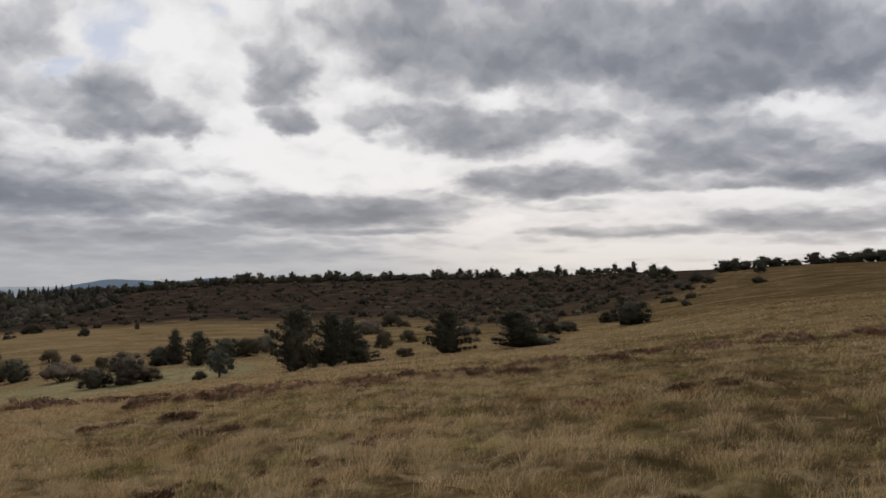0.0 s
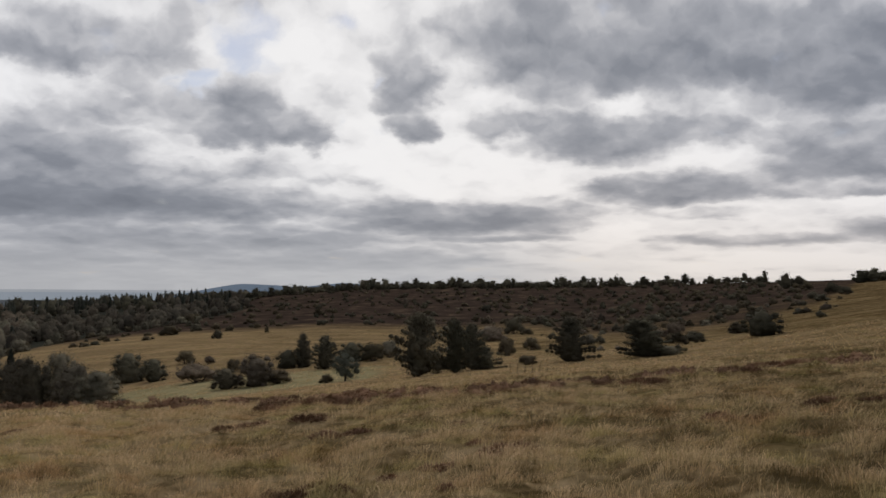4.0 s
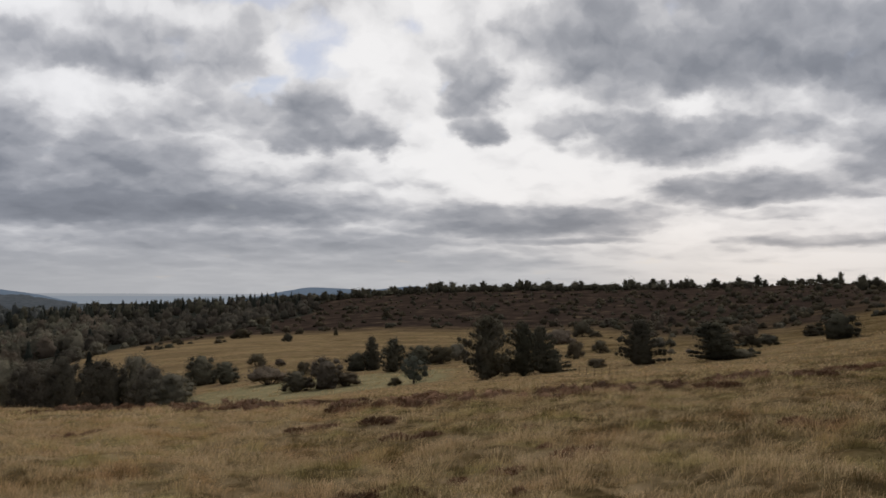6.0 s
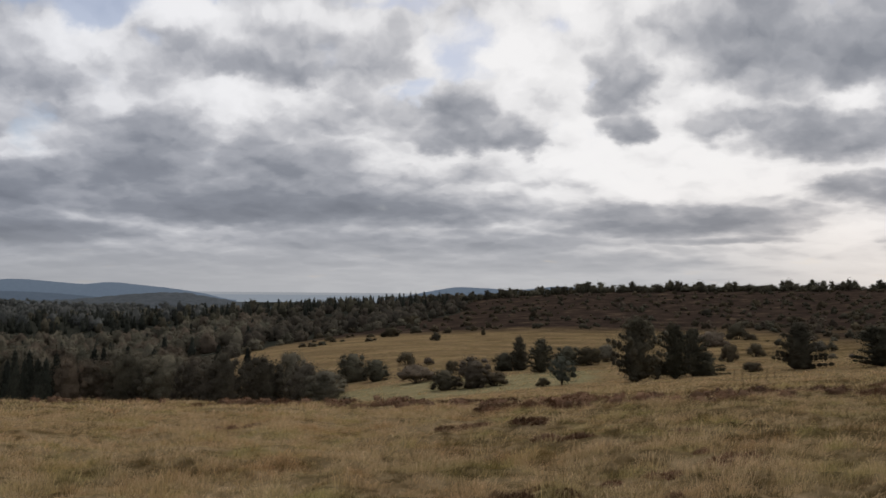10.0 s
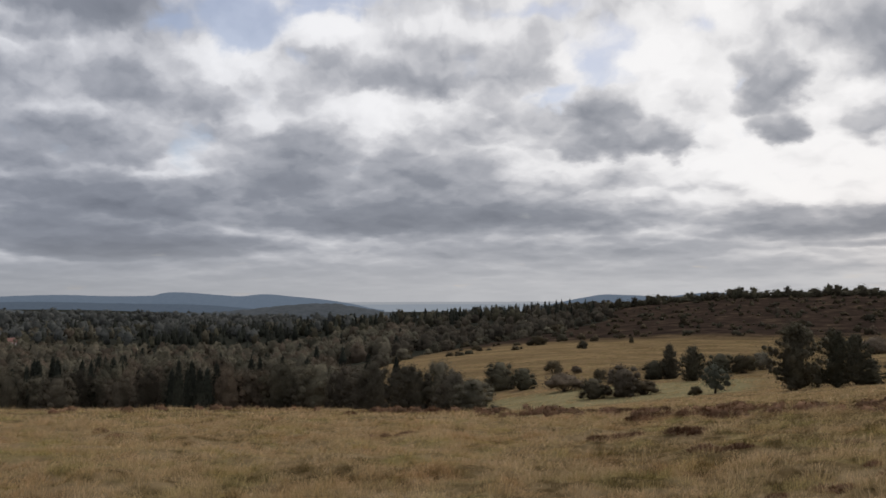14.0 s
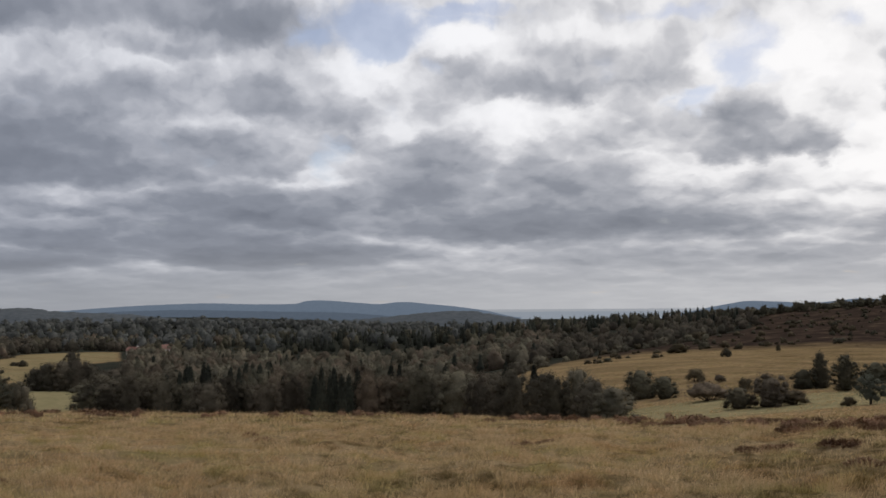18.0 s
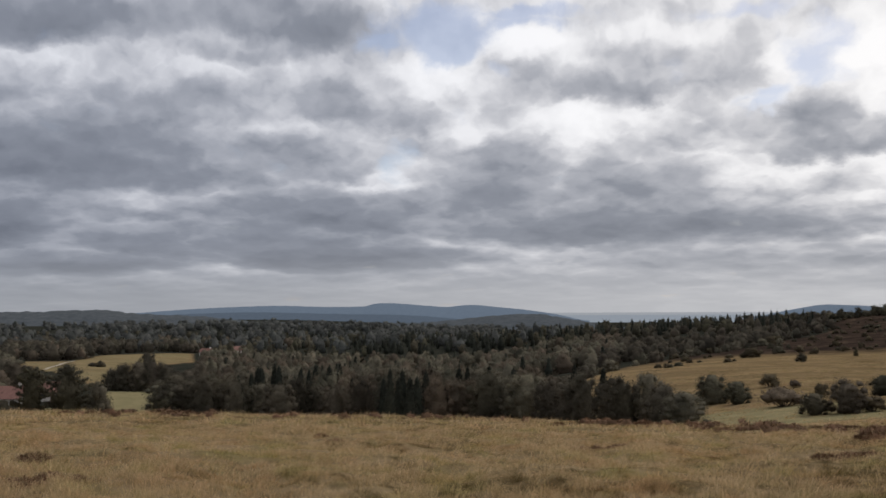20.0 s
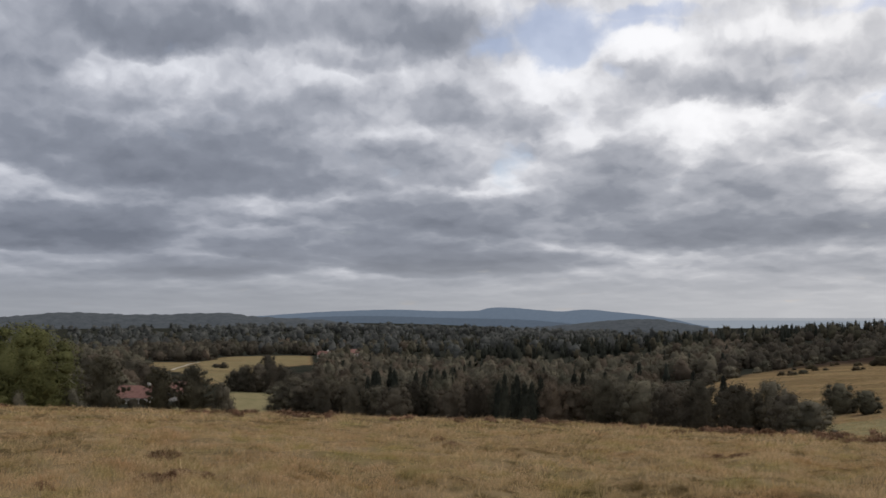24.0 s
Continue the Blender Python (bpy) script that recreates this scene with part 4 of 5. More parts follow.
plant("bush_a", 18.77, 155, -4.06, 2.2, label="small olive bush in the grassy dip")
plant("pine_round", 24.4, 165, -3.7, 5.8, label="low spreading dark pine at the wood's edge")
plant("pine_round", 23.1, 158, -4.05, 4.5, label="low dark pine beside another one")
plant("bush_dark", 25.7, 148, -4.66, 2.0, label="small dark bush by the wood")
plant("bush_a", 13.57, 101, -4.95, 1.3, label="small brown bush in the pale grass")
plant("bush_dark", 19.71, 262, -2.5, 2.6, label="lone dark bush on the straw field")
plant("bush_a", 22.24, 303, -2.2, 5.2, label="lone olive bush at the heath's edge")
plant("bush_a", 21.35, 185, -3.6, 3.3, label="olive bush on the straw field")
plant("bush_brown", 20.07, 180, -3.9, 1.9, label="small brown bush on the straw field")
plant("bush_far", 17.0, 290, -2.2, 1.3, label="tiny bush on the straw field")
plant("bush_a", 3.37, 147, -2.83, 2.6, label="upright olive bush on the slope")
plant("bush_dark", 2.96, 252, -1.62, 5.2, label="dark bush on the scrubby slope")
plant("bush_brown", 4.31, 212, -2.1, 6.4, label="broad brown bush on the scrubby slope")
plant("bush_a", 2.0, 165, -2.76, 2.6, label="olive bush on the slope")
plant("bush_a", 2.2, 110, -3.8, 2.1, label="low olive bush on the slope")
plant("pine_c", -.3, 111, -1.55, 4.3, label="conical dark pine with boughs to the ground")
plant("pine_lean", -4.5, 105, -1.62, 5.6, label="wind-bent dark pine with wide low boughs", turn=0)
plant("pine_round", -5.6, 104, -3.15, 3.6, label="low dark pine scrub under the bent pine")
plant("pine_round", -10.64, 134, -1.08, 5.4, label="low wide dark pine on the grass slope")
plant("bush_dark", -13.63, 190, -1.05, 1.8, label="small dark round bush on the grass slope")

SKYLINE = "scattered pines on the ridge"
for az, top, w, r in ((-11.9, 1.04, 6, 470), (-12.5, .86, 5, 470), (-15.7, 1.2, 7, 430), (-16.3, 1.3, 8, 430), (-16.9, 1.15, 6, 430),
                      (-17.8, 1.38, 8, 430), (-18.5, 1.3, 8, 430), (-19.4, 1.22, 8, 430), (-20.4, 1.6, 7, 430), (-20.9, 1.25, 8, 430),
                      (-21.8, 1.6, 9, 430), (-22.5, 1.55, 9, 430), (-23.2, 1.74, 9, 430), (-23.9, 1.7, 10, 430), (-24.7, 1.8, 9, 430)):
    plant(TURN.choice(("bush_dark", "pine_far", "pine_far2")), az, r, top - .05, w * 1.15, label="dark low pine standing against the sky on the ridge", group=SKYLINE)
for az, top, r in ((-17.6, 1.08, 375), (-17.5, .26, 290), (-14.2, .55, 360), (-14.9, .3, 340), (-13.3, .0, 330), (-13.7, -.1, 300)):
    plant("bush_far2", az, r, top, 4.5, label="dark bush on the upper grass slope", group="bushes on the slope")

made = 0
while made < 105:
    a = TURN.uniform(-15, 6)
    near = float(np.interp(a, *HEATH_EDGE)) * .72 if a < 1 else 150
    r = near * (max(430, near * 1.2) / near) ** TURN.random()
    if a > 1 and r > 290:
        continue
    h = TURN.uniform(.7, 1.9) * (1.0 if TURN.random() < .8 else 1.5)
    plant(TURN.choice(("bush_far", "bush_brown", "bush_a", "bush_b", "bush_far", "bush_dark")), a, r, height=h, width=h * TURN.uniform(1.0, 1.7),
          label="olive or brown scrub bush on the slope", group="scrub on the slope")
    made += 1

# pines along the brown ridge
RIDGE = random.Random(8)
for az in np.arange(-11, 21.5, .15):
    a = float(az) + RIDGE.uniform(-.15, .15)
    if RIDGE.random() < (.85 if a > -3 else .45):
        big = RIDGE.random()
        plant(RIDGE.choice(("pine_far", "pine_far", "pine_far2", "bush_far2")), a, 755 + RIDGE.uniform(-30, 15), height=4.4 + 5.0 * big ** 2.5, width=4.8 + 4.5 * RIDGE.random(),
              label="dark pine on the crest of the brown ridge", group="pines along the ridge")

# scrub scattered over the brown slope
SCRUBS = random.Random(9)
made = 0
while made < 120:
    a, e = SCRUBS.uniform(-13, 27), SCRUBS.random()
    r = 205 * (750 / 205) ** e
    if heath_cover(a, r) < .5 or (a < 4 and r < 330 and SCRUBS.random() < .6) or (a > 5 and r < 560 and SCRUBS.random() < .5):
        continue
    h = SCRUBS.uniform(1.2, 3.4) * (1.25 if r > 420 else 1)
    plant(SCRUBS.choice(("bush_far", "bush_far", "bush_far2", "birch_far2")), a, r, height=h, width=h * SCRUBS.uniform(.9, 1.4),
          label="dull green scrub bush on the brown heath", group="scrub on the heath")
    made += 1

# ---------------------------------------------------------------- the wood below the moor
WOOD = random.Random(10)
EDGE = "trees along the wood's edge"
for az in np.arange(25.9, 55.2, 1.08):
    a = float(az) + WOOD.uniform(-.3, .3)
    if 40.3 < a < 43.0:
        continue
    top = float(smooth_keys(a, (25.5, 26.5, 28, 33, 37, 43, 49, 54), (-4.6, -4.0, -3.65, -3.7, -3.6, -3.9, -3.85, -3.6))) + WOOD.uniform(-.5, .15)
    kind = WOOD.choice(("alder", "alder_b", "birch_c") if a < 33 else ("birch_a", "birch_b", "birch_c", "birch_d", "alder", "alder_b", "alder", "alder_b"))
    plant(kind, a, float(np.interp(a, (26, 29, 33, 37), (124, 134, 160, 184))) + WOOD.uniform(-5, 8), top, WOOD.uniform(5.6, 8.2) * (.8 if a < 31 else 1),
          label="dark leafy alder at the wood's edge" if kind.startswith("alder") else "leafy birch, dull olive and brown, at the wood's edge", group=EDGE)
for az in np.arange(40.3, 43.2, .42):
    plant("spruce_a", float(az) + WOOD.uniform(-.12, .12), 180 + WOOD.uniform(-4, 6), -3.2 - WOOD.random() * .8, WOOD.uniform(2.6, 3.8), label="dark pointed spruce at the wood's edge", group=EDGE)
for q in range(60):
    a = WOOD.uniform(32.2, 54.5)
    kind = "spruce_a" if (35 < a < 52 and WOOD.random() < .25) else WOOD.choice(("birch_a", "birch_c", "birch_b"))
    plant(kind, a, WOOD.uniform(203, 245), -3.45 + WOOD.uniform(-.5, .22) - (.35 if a < 33 else 0), WOOD.uniform(3.4, 5.2) if kind == "spruce_a" else WOOD.uniform(6, 9),
          label="dark spruce in the wood" if kind == "spruce_a" else "dull olive birch in the wood", group="trees in the wood")
for q in range(26):
    a = WOOD.choice((WOOD.uniform(44, 47), WOOD.uniform(44, 51), WOOD.uniform(36.6, 38.6), WOOD.uniform(48.4, 50.8)))
    plant("spruce_a", a, WOOD.uniform(200, 232), -3.25 + WOOD.uniform(-.4, .2), WOOD.uniform(2.6, 4.0), label="dark pointed spruce in the wood", group="trees in the wood")
plant("spruce_a", 30.3, 215, -3.38, 2.6, label="small dark spruce above the birches")
plant("spruce_a", 31.9, 213, -3.2, 3.2, label="dark spruce above the birches")

BRINK = random.Random(14)
for q in range(30):
    a = BRINK.uniform(19.5, 33)
    r = float(np.interp(a, (18, 22, 26, 30, 33), (560, 400, 340, 285, 228))) * BRINK.uniform(.985, 1.05)
    h = BRINK.uniform(2.2, 4.2)
    plant(BRINK.choice(("bush_b", "bush_a", "alder", "birch_far")), a, r, height=h, width=h * BRINK.uniform(1.1, 1.5), label="dull grey-green rounded bush along the field's edge", group="bushes along the field")

for q in range(18):
    a = BRINK.uniform(18.5, 27.5)
    r = float(np.interp(a, (18, 22, 26, 30), (330, 322, 318, 280))) * BRINK.uniform(.86, 1.0)
    h = BRINK.uniform(.9, 1.9)
    plant(BRINK.choice(("bush_far", "bush_far2", "bush_a")), a, r, height=h, width=h * BRINK.uniform(1.0, 1.7), label="small dark bush scattered on the straw field", group="bushes on the straw field")

# trees round the farm
plant("oak", 68.3, 119, -.56, 11.5, label="broad green oak at the edge of the moor")
plant("oak", 71.2, 124, -1.0, 8.0, label="broad green oak at the edge of the moor")
plant("pine_b", 64.5, 156, -2.25, 6.2, label="dark Scots pine near the farmhouse")
plant("pine_b", 61.55, 147, -2.92, 4.4, label="dark Scots pine in front of the farmhouse")
plant("pine_a", 59.8, 150, -2.80, 6.0, label="wide ragged Scots pine in front of the farmhouse")
plant("bush_b", 58.2, 147, -3.9, 3.2, label="olive bush beside the pines")
plant("bush_b", 68.6, 113, -4.0, 1.7, label="small green bush below the oak")
plant("bush_b", 66.0, 117, -3.9, 2.6, label="green bush below the oak")
plant("bush_dark", 64.2, 152, -3.9, 3.2, label="dark bush beside the farmhouse")
for az, top, w in ((57.6, -3.15, 5.5), (57.0, -2.9, 7.5), (56.2, -2.75, 8), (55.5, -2.75, 8), (54.8, -3.0, 8), (57.3, -3.2, 7), (55.9, -3.0, 8)):
    plant("alder", az, 304, top, w * 1.1, label="dark leafy tree in a clump by the meadow", group="clump by the meadow")
plant("alder", 55.75, 400, -2.28, 6.5, label="lone dark tree on the pasture")
plant("alder", 58.2, 440, -2.75, 4.0, label="small dark tree on the pasture")
plant("alder", 58.6, 445, -2.85, 4.0, label="small dark tree on the pasture")
for az, r, top, w in ((60.2, 520, -2.5, 8), (60.9, 520, -2.45, 8), (61.6, 520, -2.4, 9), (59.4, 520, -2.5, 7), (58.9, 530, -2.45, 6), (62.4, 330, -2.7, 9), (63.2, 330, -2.5, 9), (64.3, 320, -2.4, 10), (65.4, 330, -2.3, 10),
                      (66.3, 330, -2.3, 10), (53.6, 330, -3.3, 9), (52.9, 340, -2.9, 9), (54.3, 300, -3.4, 8)):
    plant("alder", az, r, top, w, label="dark leafy tree behind the farm", group="trees behind the farm")
plant("bush_dark", 63.9, 236, -4.3, 3, label="dark bush beside the farmhouse wall")


# ---------------------------------------------------------------- woods beyond, uncountable
def far_wood(name, label, shape, leaf, seed, spots, fine):
    """Many trees of one kind in one mesh."""
    rng = np.random.default_rng(seed)
    kinds = [unit(shape(rng, fine=fine))[1] for _ in range(6)]
    bent = [crown_normals(v, f, .34) for v, f in kinds]
    vs, ns, fs, tone, n = [], [], [], [], 0
    for az, r, h, w in spots:
        pick = int(rng.integers(6))
        v, f = kinds[pick]
        m = bent[pick]
        spin = rng.random() * 6.28
        c, s = math.cos(spin), math.sin(spin)
        foot = at(az, r, -.3)
        q = np.stack([(v[:, 0] * c - v[:, 1] * s) * w, (v[:, 0] * s + v[:, 1] * c) * w, v[:, 2] * h], 1) + np.array(foot)
        vs.append(q)
        ns.append(np.stack([m[:, 0] * c - m[:, 1] * s, m[:, 0] * s + m[:, 1] * c, m[:, 2]], 1))
        tone.append(np.full(len(q), rng.random()))
        fs.append(f + n)
        n += len(q)
    me = mesh_of(name, np.concatenate(vs), np.concatenate(fs), leaf, True, np.concatenate(ns))
    me.attributes.new("tree", "FLOAT", "POINT").data.foreach_set("value", np.concatenate(tone).astype(np.float32))
    return tagged(new(name, me), label, "woodland", kind="stuff")


def wood_spots(seed, count, a0, a1, r0, r1, h0, h1, broad, test=None):
    rng = random.Random(seed)
    spots = []
    for _ in range(count * 30):
        if len(spots) >= count:
            break
        a, r = rng.uniform(a0, a1), r0 * (r1 / r0) ** rng.random()
        if wood_cover(np.array(a), np.array(r)) < .5 or (test and not test(a, r)):
            continue
        h = rng.uniform(h0, h1)
        spots.append((a, r, h, h * rng.uniform(*broad)))
    return spots


def stand(a, r):
    """Where the woods are dark stands of conifers rather than birch."""
    if 38 < a < 45 and 600 < r < 900:
        return True
    x, y = -math.sin(radians(a)) * r, math.cos(radians(a)) * r
    return math.sin(x * .011 + 1.7 * math.sin(y * .007)) + math.sin(y * .013 + 1.3 * math.sin(x * .009)) > .45


def birch_ground(a, r):
    return low_between(a, r) and not stand(a, r)


def conifer_ground(a, r):
    return low_between(a, r) and stand(a, r)


def low_between(a, r):
    """Keeps the sight lines over the farm and its fields open."""
    return not (52.8 < a < 62.8 and r < float(np.interp(a, *PASTURE_FAR)) + 12)


def scrub_spots(seed, count):
    rng = random.Random(seed)
    spots = []
    while len(spots) < count:
        a, r = rng.uniform(-13, 29), 215 * (800 / 215) ** rng.random()
        if heath_cover(a, r) > .5 and not (a < 4 and r < 340 and rng.random() < .7) and not (a > 4 and r < 520 and rng.random() < .6):
            h = rng.uniform(1.0, 2.8)
            spots.append((a, r, h, h * rng.uniform(.9, 1.5)))
    return spots


far_wood("heath_scrub", "dull olive and brown scrub over the brown heath", bush_shape, SCRUB, 75, scrub_spots(11, 560), .14)
far_wood("heath_brush", "dark low brush over the heath", bush_shape, PINE, 76, scrub_spots(12, 380), .14)
def behind_pasture(a, r):
    return r > float(np.interp(a, *PASTURE_FAR)) + 8


far_wood("pasture_wood", "dark mixed wood behind the pasture and under the ridge", dome_shape, LEAF_DARK, 79, wood_spots(8, 170, 52.8, 63, 495, 760, 5.5, 8.5, (.8, 1.2), behind_pasture) + wood_spots(16, 330, 18, 30.5, 290, 900, 4, 7, (.8, 1.25)), .14)
far_wood("birch_wood", "dull olive-grey birch wood filling the valley", dome_shape, LEAF, 71,
         wood_spots(1, 900, 29.5, 80, 245, 950, 5.5, 8.5, (.8, 1.2), birch_ground), .14)
far_wood("autumn_wood", "brownish birch wood filling the valley", dome_shape, LEAF_BROWN, 72,
         wood_spots(2, 540, 29.5, 80, 250, 950, 5, 8, (.8, 1.2), birch_ground), .14)
far_wood("spruce_wood", "dark spruce wood along the low ridge", spruce_shape, SPRUCE, 73,
         wood_spots(3, 360, 19, 45, 640, 860, 6, 10, (.4, .55)) + wood_spots(4, 110, 36, 80, 420, 1300, 7, 12, (.45, .6), conifer_ground)
         + wood_spots(5, 50, 30, 53, 300, 560, 7, 9, (.4, .5), low_between), .2)
far_wood("pine_wood", "dark pine wood over the far valley", dome_shape, PINE, 74,
         wood_spots(6, 190, 22, 80, 400, 1300, 7, 11, (.6, .95), conifer_ground), .14)
far_wood("far_pine_wood", "wood on the far side of the valley, greyed to stand for haze", dome_shape, HAZED_PINE, 78, wood_spots(7, 400, 17, 80, 1200, 3000, 12, 18, (.8, 1.3)) + wood_spots(15, 450, 32, 80, 650, 1500, 8, 13, (.7, 1.1), low_between) + wood_spots(9, 190, 36, 58, 1900, 3150, 14, 20, (.9, 1.6)), .14)


# ---------------------------------------------------------------- far hills
def ridge(name, label, r, crest, base, material, seed, rough=.03):
    """A long hill in the distance: a broad swell with a wooded, slightly uneven top."""
    rng = np.random.default_rng(seed)
    azs = np.arange(crest[0][0], crest[-1][0] + .01, .1)
    top = smooth_keys(azs, [c[0] for c in crest], [c[1] for c in crest])
    bumps = np.convolve(rng.normal(size=len(azs)), np.ones(3) / 3, "same") * rough
    steps = 9
    verts = []
    for k in range(steps + 3):
        u = k / steps
        rr = r + 260 * (u if u <= 1 else 1 + (u - 1) * 2) - 260
        e = base + (top - base) * np.sin(np.clip(u, 0, 1) * math.pi / 2) + bumps * (1 if k >= steps - 1 else .4) * (1 if k <= steps else 0) - (max(0, u - 1) * 1.2)
        z = EYE + rr * np.tan(np.radians(e))
        a = np.radians(azs)
        verts.append(np.stack([-np.sin(a) * rr, np.cos(a) * rr, z], -1))
    n, k = len(azs), steps + 3
    verts = np.stack(verts, 1).reshape(-1, 3)
    i, j = np.meshgrid(np.arange(n - 1), np.arange(k - 1), indexing="ij")
    faces = np.stack([i * k + j, (i + 1) * k + j, (i + 1) * k + j + 1, i * k + j + 1], -1).reshape(-1, 4)
    return tagged(new(name, mesh_of(name, verts, faces, material, True)), label, "hill", kind="structure")


# the haze before hills and lowland is emission; no air is modelled
AIR_FAR = hill_material("haze_glow_hill", (.03, .035, .04), (.088, .115, .155), 1.0)
AIR_RIDGE = hill_material("haze_glow_ridge", (.03, .034, .037), (.052, .070, .098), 1.0)
AIR_MID = hill_material("haze_glow_wooded_hill", (.06, .062, .06), (.012, .017, .025), 1.0)
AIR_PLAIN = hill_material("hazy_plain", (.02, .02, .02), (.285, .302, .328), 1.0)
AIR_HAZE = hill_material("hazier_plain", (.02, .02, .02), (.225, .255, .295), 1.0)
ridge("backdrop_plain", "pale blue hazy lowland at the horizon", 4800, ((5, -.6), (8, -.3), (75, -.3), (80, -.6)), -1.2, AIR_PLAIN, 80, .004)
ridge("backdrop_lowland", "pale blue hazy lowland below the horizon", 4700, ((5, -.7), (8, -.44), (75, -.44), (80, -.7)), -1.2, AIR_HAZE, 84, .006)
ridge("backdrop_hill_far", "far wooded hills, blue from emitted haze", 4500, ((31, -.75), (32.9, -.38), (34.2, -.18), (35.8, .0), (37.8, .16), (39.2, .06), (40.4, .14), (42.6, .29), (43.2, .26), (43.9, .1), (45.9, .08), (48.6, .16), (51.7, .08), (53.7, -.02), (56, -.18), (58.1, -.3), (61, -.8)), -1.3, AIR_FAR, 81, .006)
ridge("backdrop_hill_near", "wooded ridge before the far hills, dark blue from emitted haze", 4300, ((36, -.95), (39, -.58), (42, -.38), (46, -.3), (50, -.2), (53, -.25), (57, -.5), (60, -.9)), -1.4, AIR_RIDGE, 85, .008)
ridge("backdrop_hill_south", "hill behind the ridge, blue from emitted haze", 4400, ((9, -.4), (10.3, 0), (11, .06), (12.7, .18), (14, .05), (15.5, -.06), (16.5, .02), (18.4, .09), (19.6, -.08), (20.5, -.25), (22.5, -.6)), -1.3, AIR_FAR, 82, .006)
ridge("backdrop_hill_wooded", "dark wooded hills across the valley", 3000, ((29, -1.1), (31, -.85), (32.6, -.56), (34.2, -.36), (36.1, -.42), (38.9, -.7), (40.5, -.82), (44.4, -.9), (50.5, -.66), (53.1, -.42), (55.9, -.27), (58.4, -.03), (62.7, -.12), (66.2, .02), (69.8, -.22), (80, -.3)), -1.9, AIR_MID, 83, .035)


# ---------------------------------------------------------------- farmhouse
WALL = plain("limewashed_wall", (.55, .51, .46), .9, .2, 1.2)
TILE = plain("clay_tiles", (.19, .095, .075), .85, .35, 1.6)
WOODWORK = plain("brown_woodwork", (.12, .07, .045), .7, .3, 5)
PANE = plain("dark_pane", (.03, .035, .04), .15, .42, 2)
STONE = plain("pale_track", (.28, .24, .18), .95, .2, .8)


def box_bm(lo, hi, bm=None):
    bm = bm or bmesh.new()
    c, s = [(a + b) / 2 for a, b in zip(lo, hi)], [b - a for a, b in zip(lo, hi)]
    bmesh.ops.create_cube(bm, size=1, matrix=Matrix.Translation(c) @ Matrix.Diagonal((*s, 1)))
    return bm


def gable_house(az, r, turn, long, deep, eaves, rise, label, sink=0.2):
    """House with gable walls, a tiled saddle roof, chimney, door and windows."""
    home = tagged(new("farmhouse"), label, "house")
    home.matrix_basis = pose(*at(az, r, -sink), 0, 0, turn)
    bm = bmesh.new()
    prof = [(-deep / 2, 0), (deep / 2, 0), (deep / 2, eaves), (0, eaves + rise), (-deep / 2, eaves)]
    ends = [[bm.verts.new((x, p[0], p[1])) for p in prof] for x in (-long / 2, long / 2)]
    bm.faces.new(ends[0]), bm.faces.new(ends[1][::-1])
    for q in range(5):
        bm.faces.new((ends[0][q], ends[1][q], ends[1][(q + 1) % 5], ends[0][(q + 1) % 5]))
    bmesh.ops.recalc_face_normals(bm, faces=bm.faces)
    part("wall", bm, WALL, home)
    slope = math.atan2(rise, deep / 2)
    run = math.hypot(rise, deep / 2) + .45
    for side in (-1, 1):
        rows = 9
        tip = Matrix.Translation((0, 0, eaves + rise + .02)) @ (pose(0, 0, 0) if side > 0 else pose(0, 0, 0, 0, 0, 180)) @ pose(0, 0, 0, -math.degrees(slope))
        bm = box_bm((-long / 2 - .33, 0, 0), (long / 2 + .33, run, .06))
        bmesh.ops.transform(bm, matrix=tip, verts=bm.verts)
        roof = part("roof", bm, TILE, home, "weathered red clay tile roof")
        for q in range(rows):
            v0, v1 = run * q / rows, run * (q + 1) / rows + .05
            bm = bmesh.new()
            bmesh.ops.create_cube(bm, size=1, matrix=tip @ Matrix.Translation((0, (v0 + v1) / 2, .09)) @ pose(0, 0, 0, 2) @ Matrix.Diagonal((long + .7, v1 - v0, .06, 1)))
            part("tile_course", bm, TILE, roof)
    part("chimney", box_bm((long * .28, -.35, eaves + rise * .6), (long * .28 + .6, .35, eaves + rise + .9)), WALL, home)
    for side in (-1, 1):
        for q in range(3):
            x = (q - 1) * long * .3
            y = side * (deep / 2 + .01)
            if q == 1:
                part("door", box_bm((x - .5, y - .05, 0), (x + .5, y + .05, 2.1)), WOODWORK, home)
                continue
            w = part("window", box_bm((x - .5, y - .04, 1.0), (x + .5, y + .04, 2.2)), WOODWORK, home)
            part("pane", box_bm((x - .42, y - .055, 1.08), (x + .42, y + .055, 2.12)), PANE, w)
    for end in (-1, 1):
        x = end * (long / 2 + .01)
        w = part("window", box_bm((x - .04, -.45, 1.1), (x + .04, .45, 2.3)), WOODWORK, home)
        part("pane", box_bm((x - .055, -.37, 1.18), (x + .055, .37, 2.22)), PANE, w)
    return home


gable_house(62.7, 252, 34, 9, 6.5, 2.6, 2.4, "farmhouse with pale walls and a red tile roof behind pines", .9)
plant("bush_b", 62.9, 160, -4.62, 2.6, label="green bush in front of the farmhouse")
gable_house(60.5, 262, 55, 8, 6, 2.6, 2.2, "second farm building with a red tile roof behind pines")
gable_house(50.9, 640, 70, 9, 6, 2.6, 2.4, "far cottage with a red roof among trees", -.6)
gable_house(52.6, 600, 20, 7, 5, 2.4, 1.8, "far pale cottage among trees", -.6)


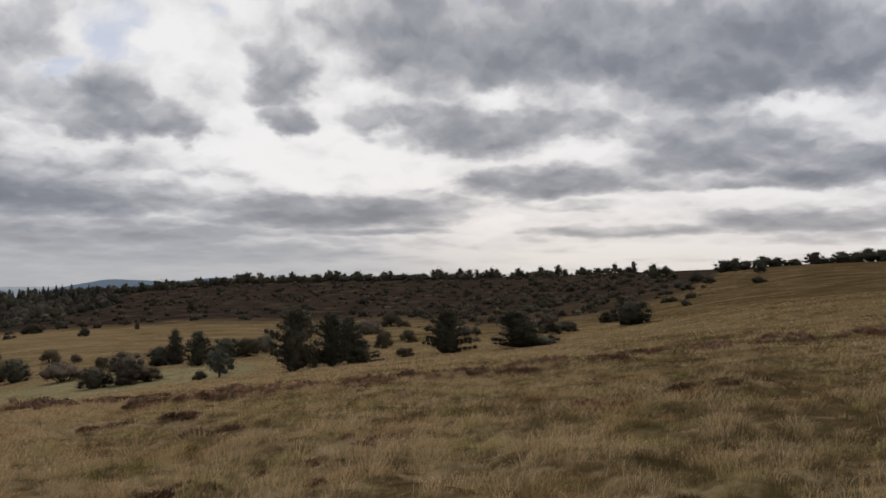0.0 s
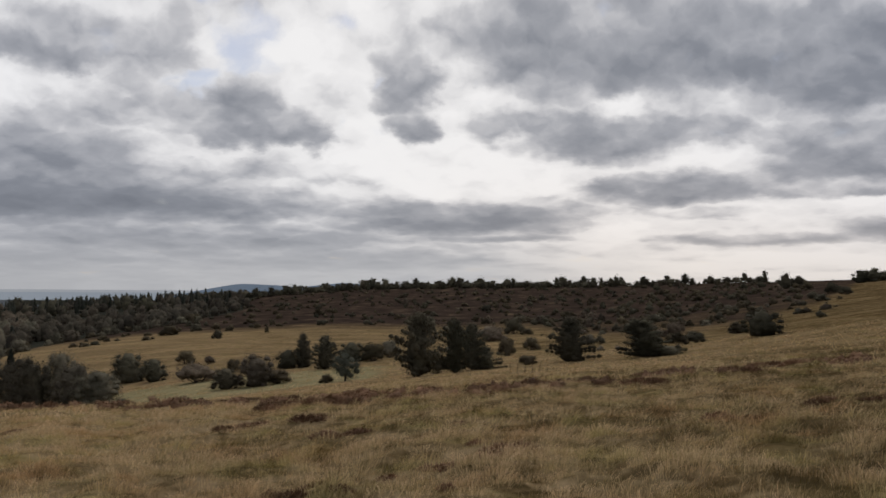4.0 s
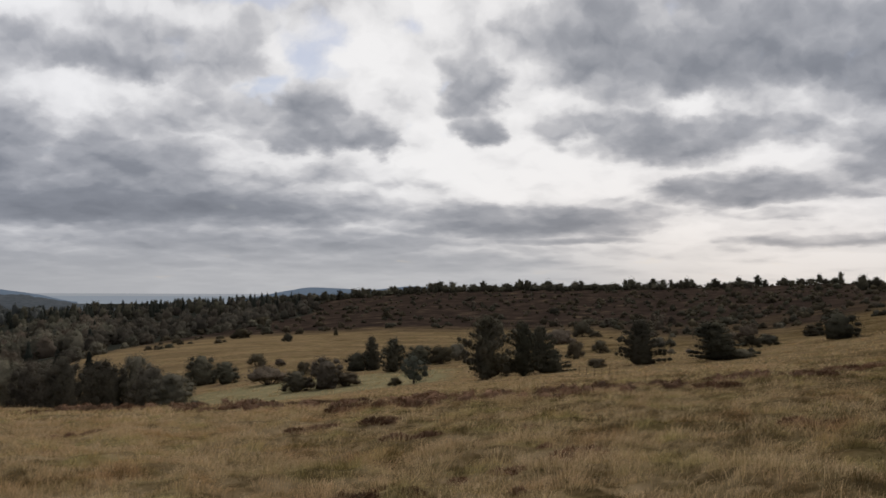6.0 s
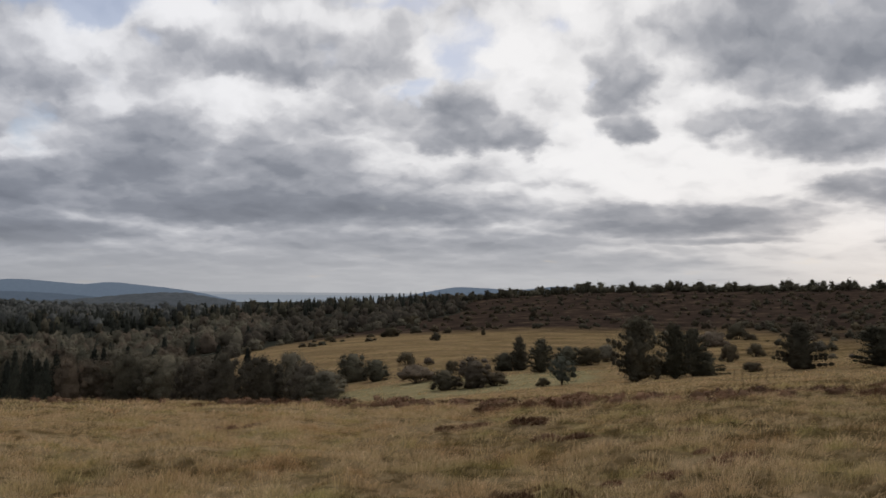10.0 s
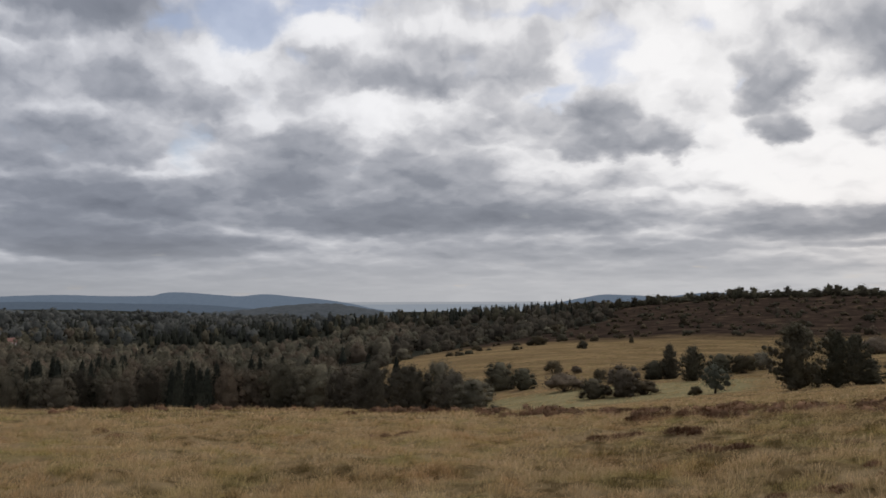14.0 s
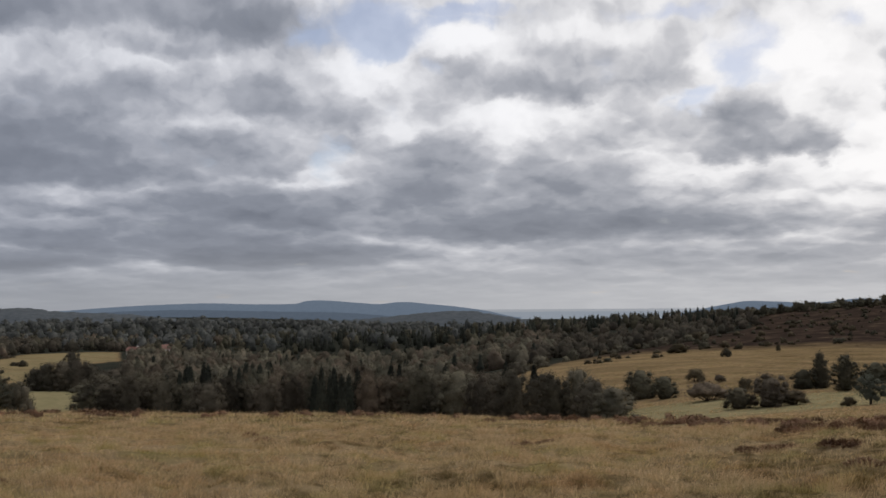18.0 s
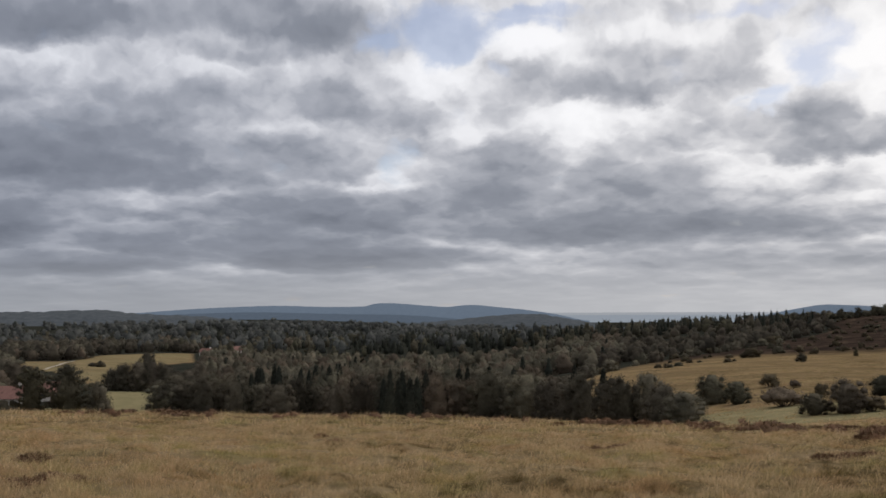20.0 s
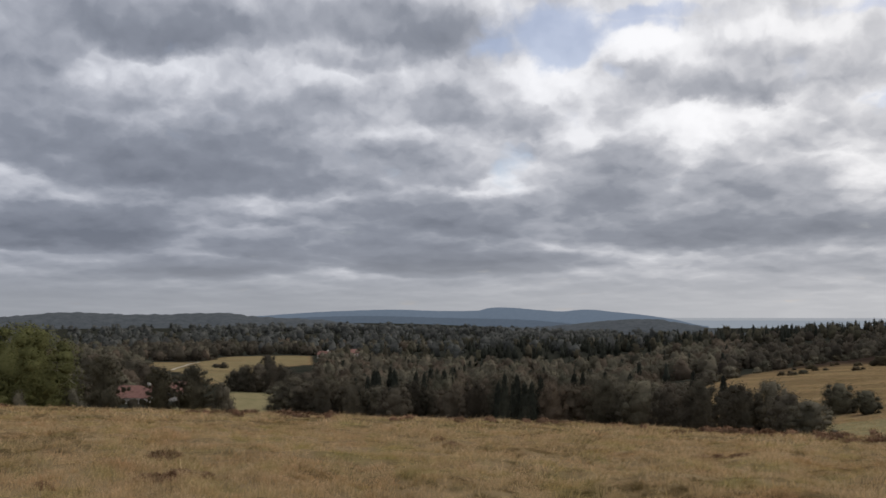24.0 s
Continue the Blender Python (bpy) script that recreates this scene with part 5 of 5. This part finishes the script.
def track():
    """A pale worn track across the pasture."""
    rows = [at(60.95 - q * .125 + .06 * math.sin(q), 425 + 6.6 * q, .12) for q in range(12)]
    verts, faces = [], []
    for q, c in enumerate(rows):
        d = (rows[min(q + 1, 11)] - rows[max(q - 1, 0)]).normalized()
        s = Vector((-d.y, d.x, 0)) * .75
        verts += [c - s, c + s]
        if q:
            faces.append((2 * q - 2, 2 * q - 1, 2 * q + 1, 2 * q))
    return tagged(new("road", mesh_of("road", np.array([tuple(v) for v in verts]), np.array(faces), STONE)), "pale sandy track across the pasture", "track", kind="structure")


track()


# ---------------------------------------------------------------- thin fence stakes in the pale grass
def fence():
    ob = tagged(new("fence"), "short run of thin weathered wooden fence stakes", "fence")
    for q in range(6):
        a = 1.1 + q * .42
        foot = at(a, 70 + q * .3)
        v, f = tubes([(tuple(foot), (foot.x + .03 * (q % 2), foot.y, foot.z + .6 + .12 * (q % 3)), .016, .013)], 6)
        part_mesh("post", mesh_of("post", v, f, BARK), ob)


fence()

# ---------------------------------------------------------------- heather in the near grass
HEATH = random.Random(12)
made = 0
while made < 285:
    a = HEATH.uniform(-30, 74)
    rim = float(smooth_keys(a, BEARING, RIM))
    on_rim = HEATH.random() < .55
    if a > 28 and HEATH.random() < (.6 if on_rim else .45):
        continue
    r = rim * HEATH.uniform(.86, 1.04) if on_rim else 9.0 * (rim / 9.0) ** HEATH.random()
    for q in range(HEATH.randint(2, 6)):
        h = HEATH.uniform(.2, .36) if on_rim else HEATH.uniform(.10, .22)
        plant(HEATH.choice(("heather", "heather_b")), a + HEATH.gauss(0, 28 / r), r + HEATH.gauss(0, .6), height=h, width=HEATH.uniform(.5, 1.1) * float(np.interp(r, (9, 20, 35), (.45, .7, 1.0))),
              label="low brown heather bush in the moor grass", group="heather bushes", category="heather")
        made += 1


def rim_spots(seed, count):
    rng = random.Random(seed)
    spots = []
    while len(spots) < count:
        a = rng.uniform(-28, 60)
        rim = float(smooth_keys(a, BEARING, RIM))
        thick = float(np.interp(a, (-28, 0, 4, 24, 34, 60), (1, .8, 1, 1, .45, .25))) * (.5 + .5 * math.sin(a * 2.1 + 2 * math.sin(a * .7)))
        if rng.random() < thick:
            h = rng.uniform(.14, .36)
            spots.append((a, rim * rng.uniform(.9, 1.03), h + .3, rng.uniform(.4, .9)))
    return spots


far_wood("heather_band", "brown heather along the rim of the moor", bush_shape, HEATHER, 77, rim_spots(13, 400), .14)


# ---------------------------------------------------------------- grass
def grass_sheet(name, label, seed, count, r0, r1, blades, spread, height, width, lean, segs, tufted):
    """Tussocks: blades that spring from one root and bow outwards and with the wind."""
    rng = np.random.default_rng(seed)
    az = rng.uniform(-31, 77, count)
    r = np.sqrt(r0 * r0 + (r1 * r1 - r0 * r0) * rng.random(count))
    a = np.radians(az)
    x, y = -np.sin(a) * r, np.cos(a) * r
    lump = .5 + .5 * np.sin(x * .75 + 1.9 * np.sin(y * .42)) * np.sin(y * .8 + 1.7 * np.sin(x * .31))
    clump = .5 + .5 * tussock(x, y)
    lump = (1 - tufted) * (lump if tufted else rng.uniform(.2, .8, count)) + tufted * clump
    tall = height * (.22 + 1.15 * lump ** 1.4) * rng.uniform(.6, 1.3, count)
    size = spread * (.5 + .8 * lump) * rng.uniform(.6, 1.4, count)
    rep = np.repeat(np.arange(count), blades)
    n = len(rep)
    way = rng.uniform(0, 2 * math.pi, n)
    off = size[rep] * np.sqrt(rng.random(n))
    bx, by = x[rep] + np.cos(way) * off, y[rep] + np.sin(way) * off
    bz = land(np.degrees(np.arctan2(-bx, by)), np.hypot(bx, by)) - .02
    h = tall[rep] * rng.uniform(.5, 1.1, n) * (1.05 - .45 * (off / (size[rep] * 1.0 + 1e-6)) ** 2)
    out = h * (.25 + .8 * off / (size[rep] + 1e-6)) * rng.uniform(.5, 1.5, n)
    wob = rng.normal(size=n) * .9
    tx = np.cos(way + wob) * out + lean * h
    ty = np.sin(way + wob) * out - lean * .2 * h
    w = width * rng.uniform(.6, 1.5, n)
    sa = np.arctan2(by, bx) + math.pi / 2 + rng.normal(size=n) * .5
    sx, sy = np.cos(sa) * w, np.sin(sa) * w
    foot_l, foot_r = np.stack([bx - sx, by - sy, bz], 1), np.stack([bx + sx, by + sy, bz], 1)
    if segs == 1:
        v = np.stack([foot_l, foot_r, np.stack([bx + tx, by + ty, bz + h * .85], 1)], 1)
        f = np.arange(n * 3).reshape(-1, 3)
    else:
        mx, my, mz = bx + tx * .34, by + ty * .34, bz + h * .62
        v = np.stack([foot_l, foot_r, np.stack([mx + sx * .8, my + sy * .8, mz], 1), np.stack([mx - sx * .8, my - sy * .8, mz], 1),
                      np.stack([bx + tx, by + ty, bz + h * .85], 1)], 1)
        base = np.arange(n)[:, None] * 5
        f = np.concatenate([base + np.array([[0, 1, 2]]), base + np.array([[0, 2, 3]]), base + np.array([[3, 2, 4]])], 0)
    me = mesh_of(name, v.reshape(-1, 3), f, GRASS)
    me.attributes.new("tall", "FLOAT", "POINT").data.foreach_set("value", np.repeat(np.clip(lump + rng.normal(size=count) * .22, 0, 1)[rep], v.shape[1]).astype(np.float32))
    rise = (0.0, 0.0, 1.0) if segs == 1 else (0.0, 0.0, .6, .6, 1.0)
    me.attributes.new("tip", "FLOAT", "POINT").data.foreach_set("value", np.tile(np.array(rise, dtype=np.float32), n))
    return tagged(new(name, me), label, "grass", kind="stuff")


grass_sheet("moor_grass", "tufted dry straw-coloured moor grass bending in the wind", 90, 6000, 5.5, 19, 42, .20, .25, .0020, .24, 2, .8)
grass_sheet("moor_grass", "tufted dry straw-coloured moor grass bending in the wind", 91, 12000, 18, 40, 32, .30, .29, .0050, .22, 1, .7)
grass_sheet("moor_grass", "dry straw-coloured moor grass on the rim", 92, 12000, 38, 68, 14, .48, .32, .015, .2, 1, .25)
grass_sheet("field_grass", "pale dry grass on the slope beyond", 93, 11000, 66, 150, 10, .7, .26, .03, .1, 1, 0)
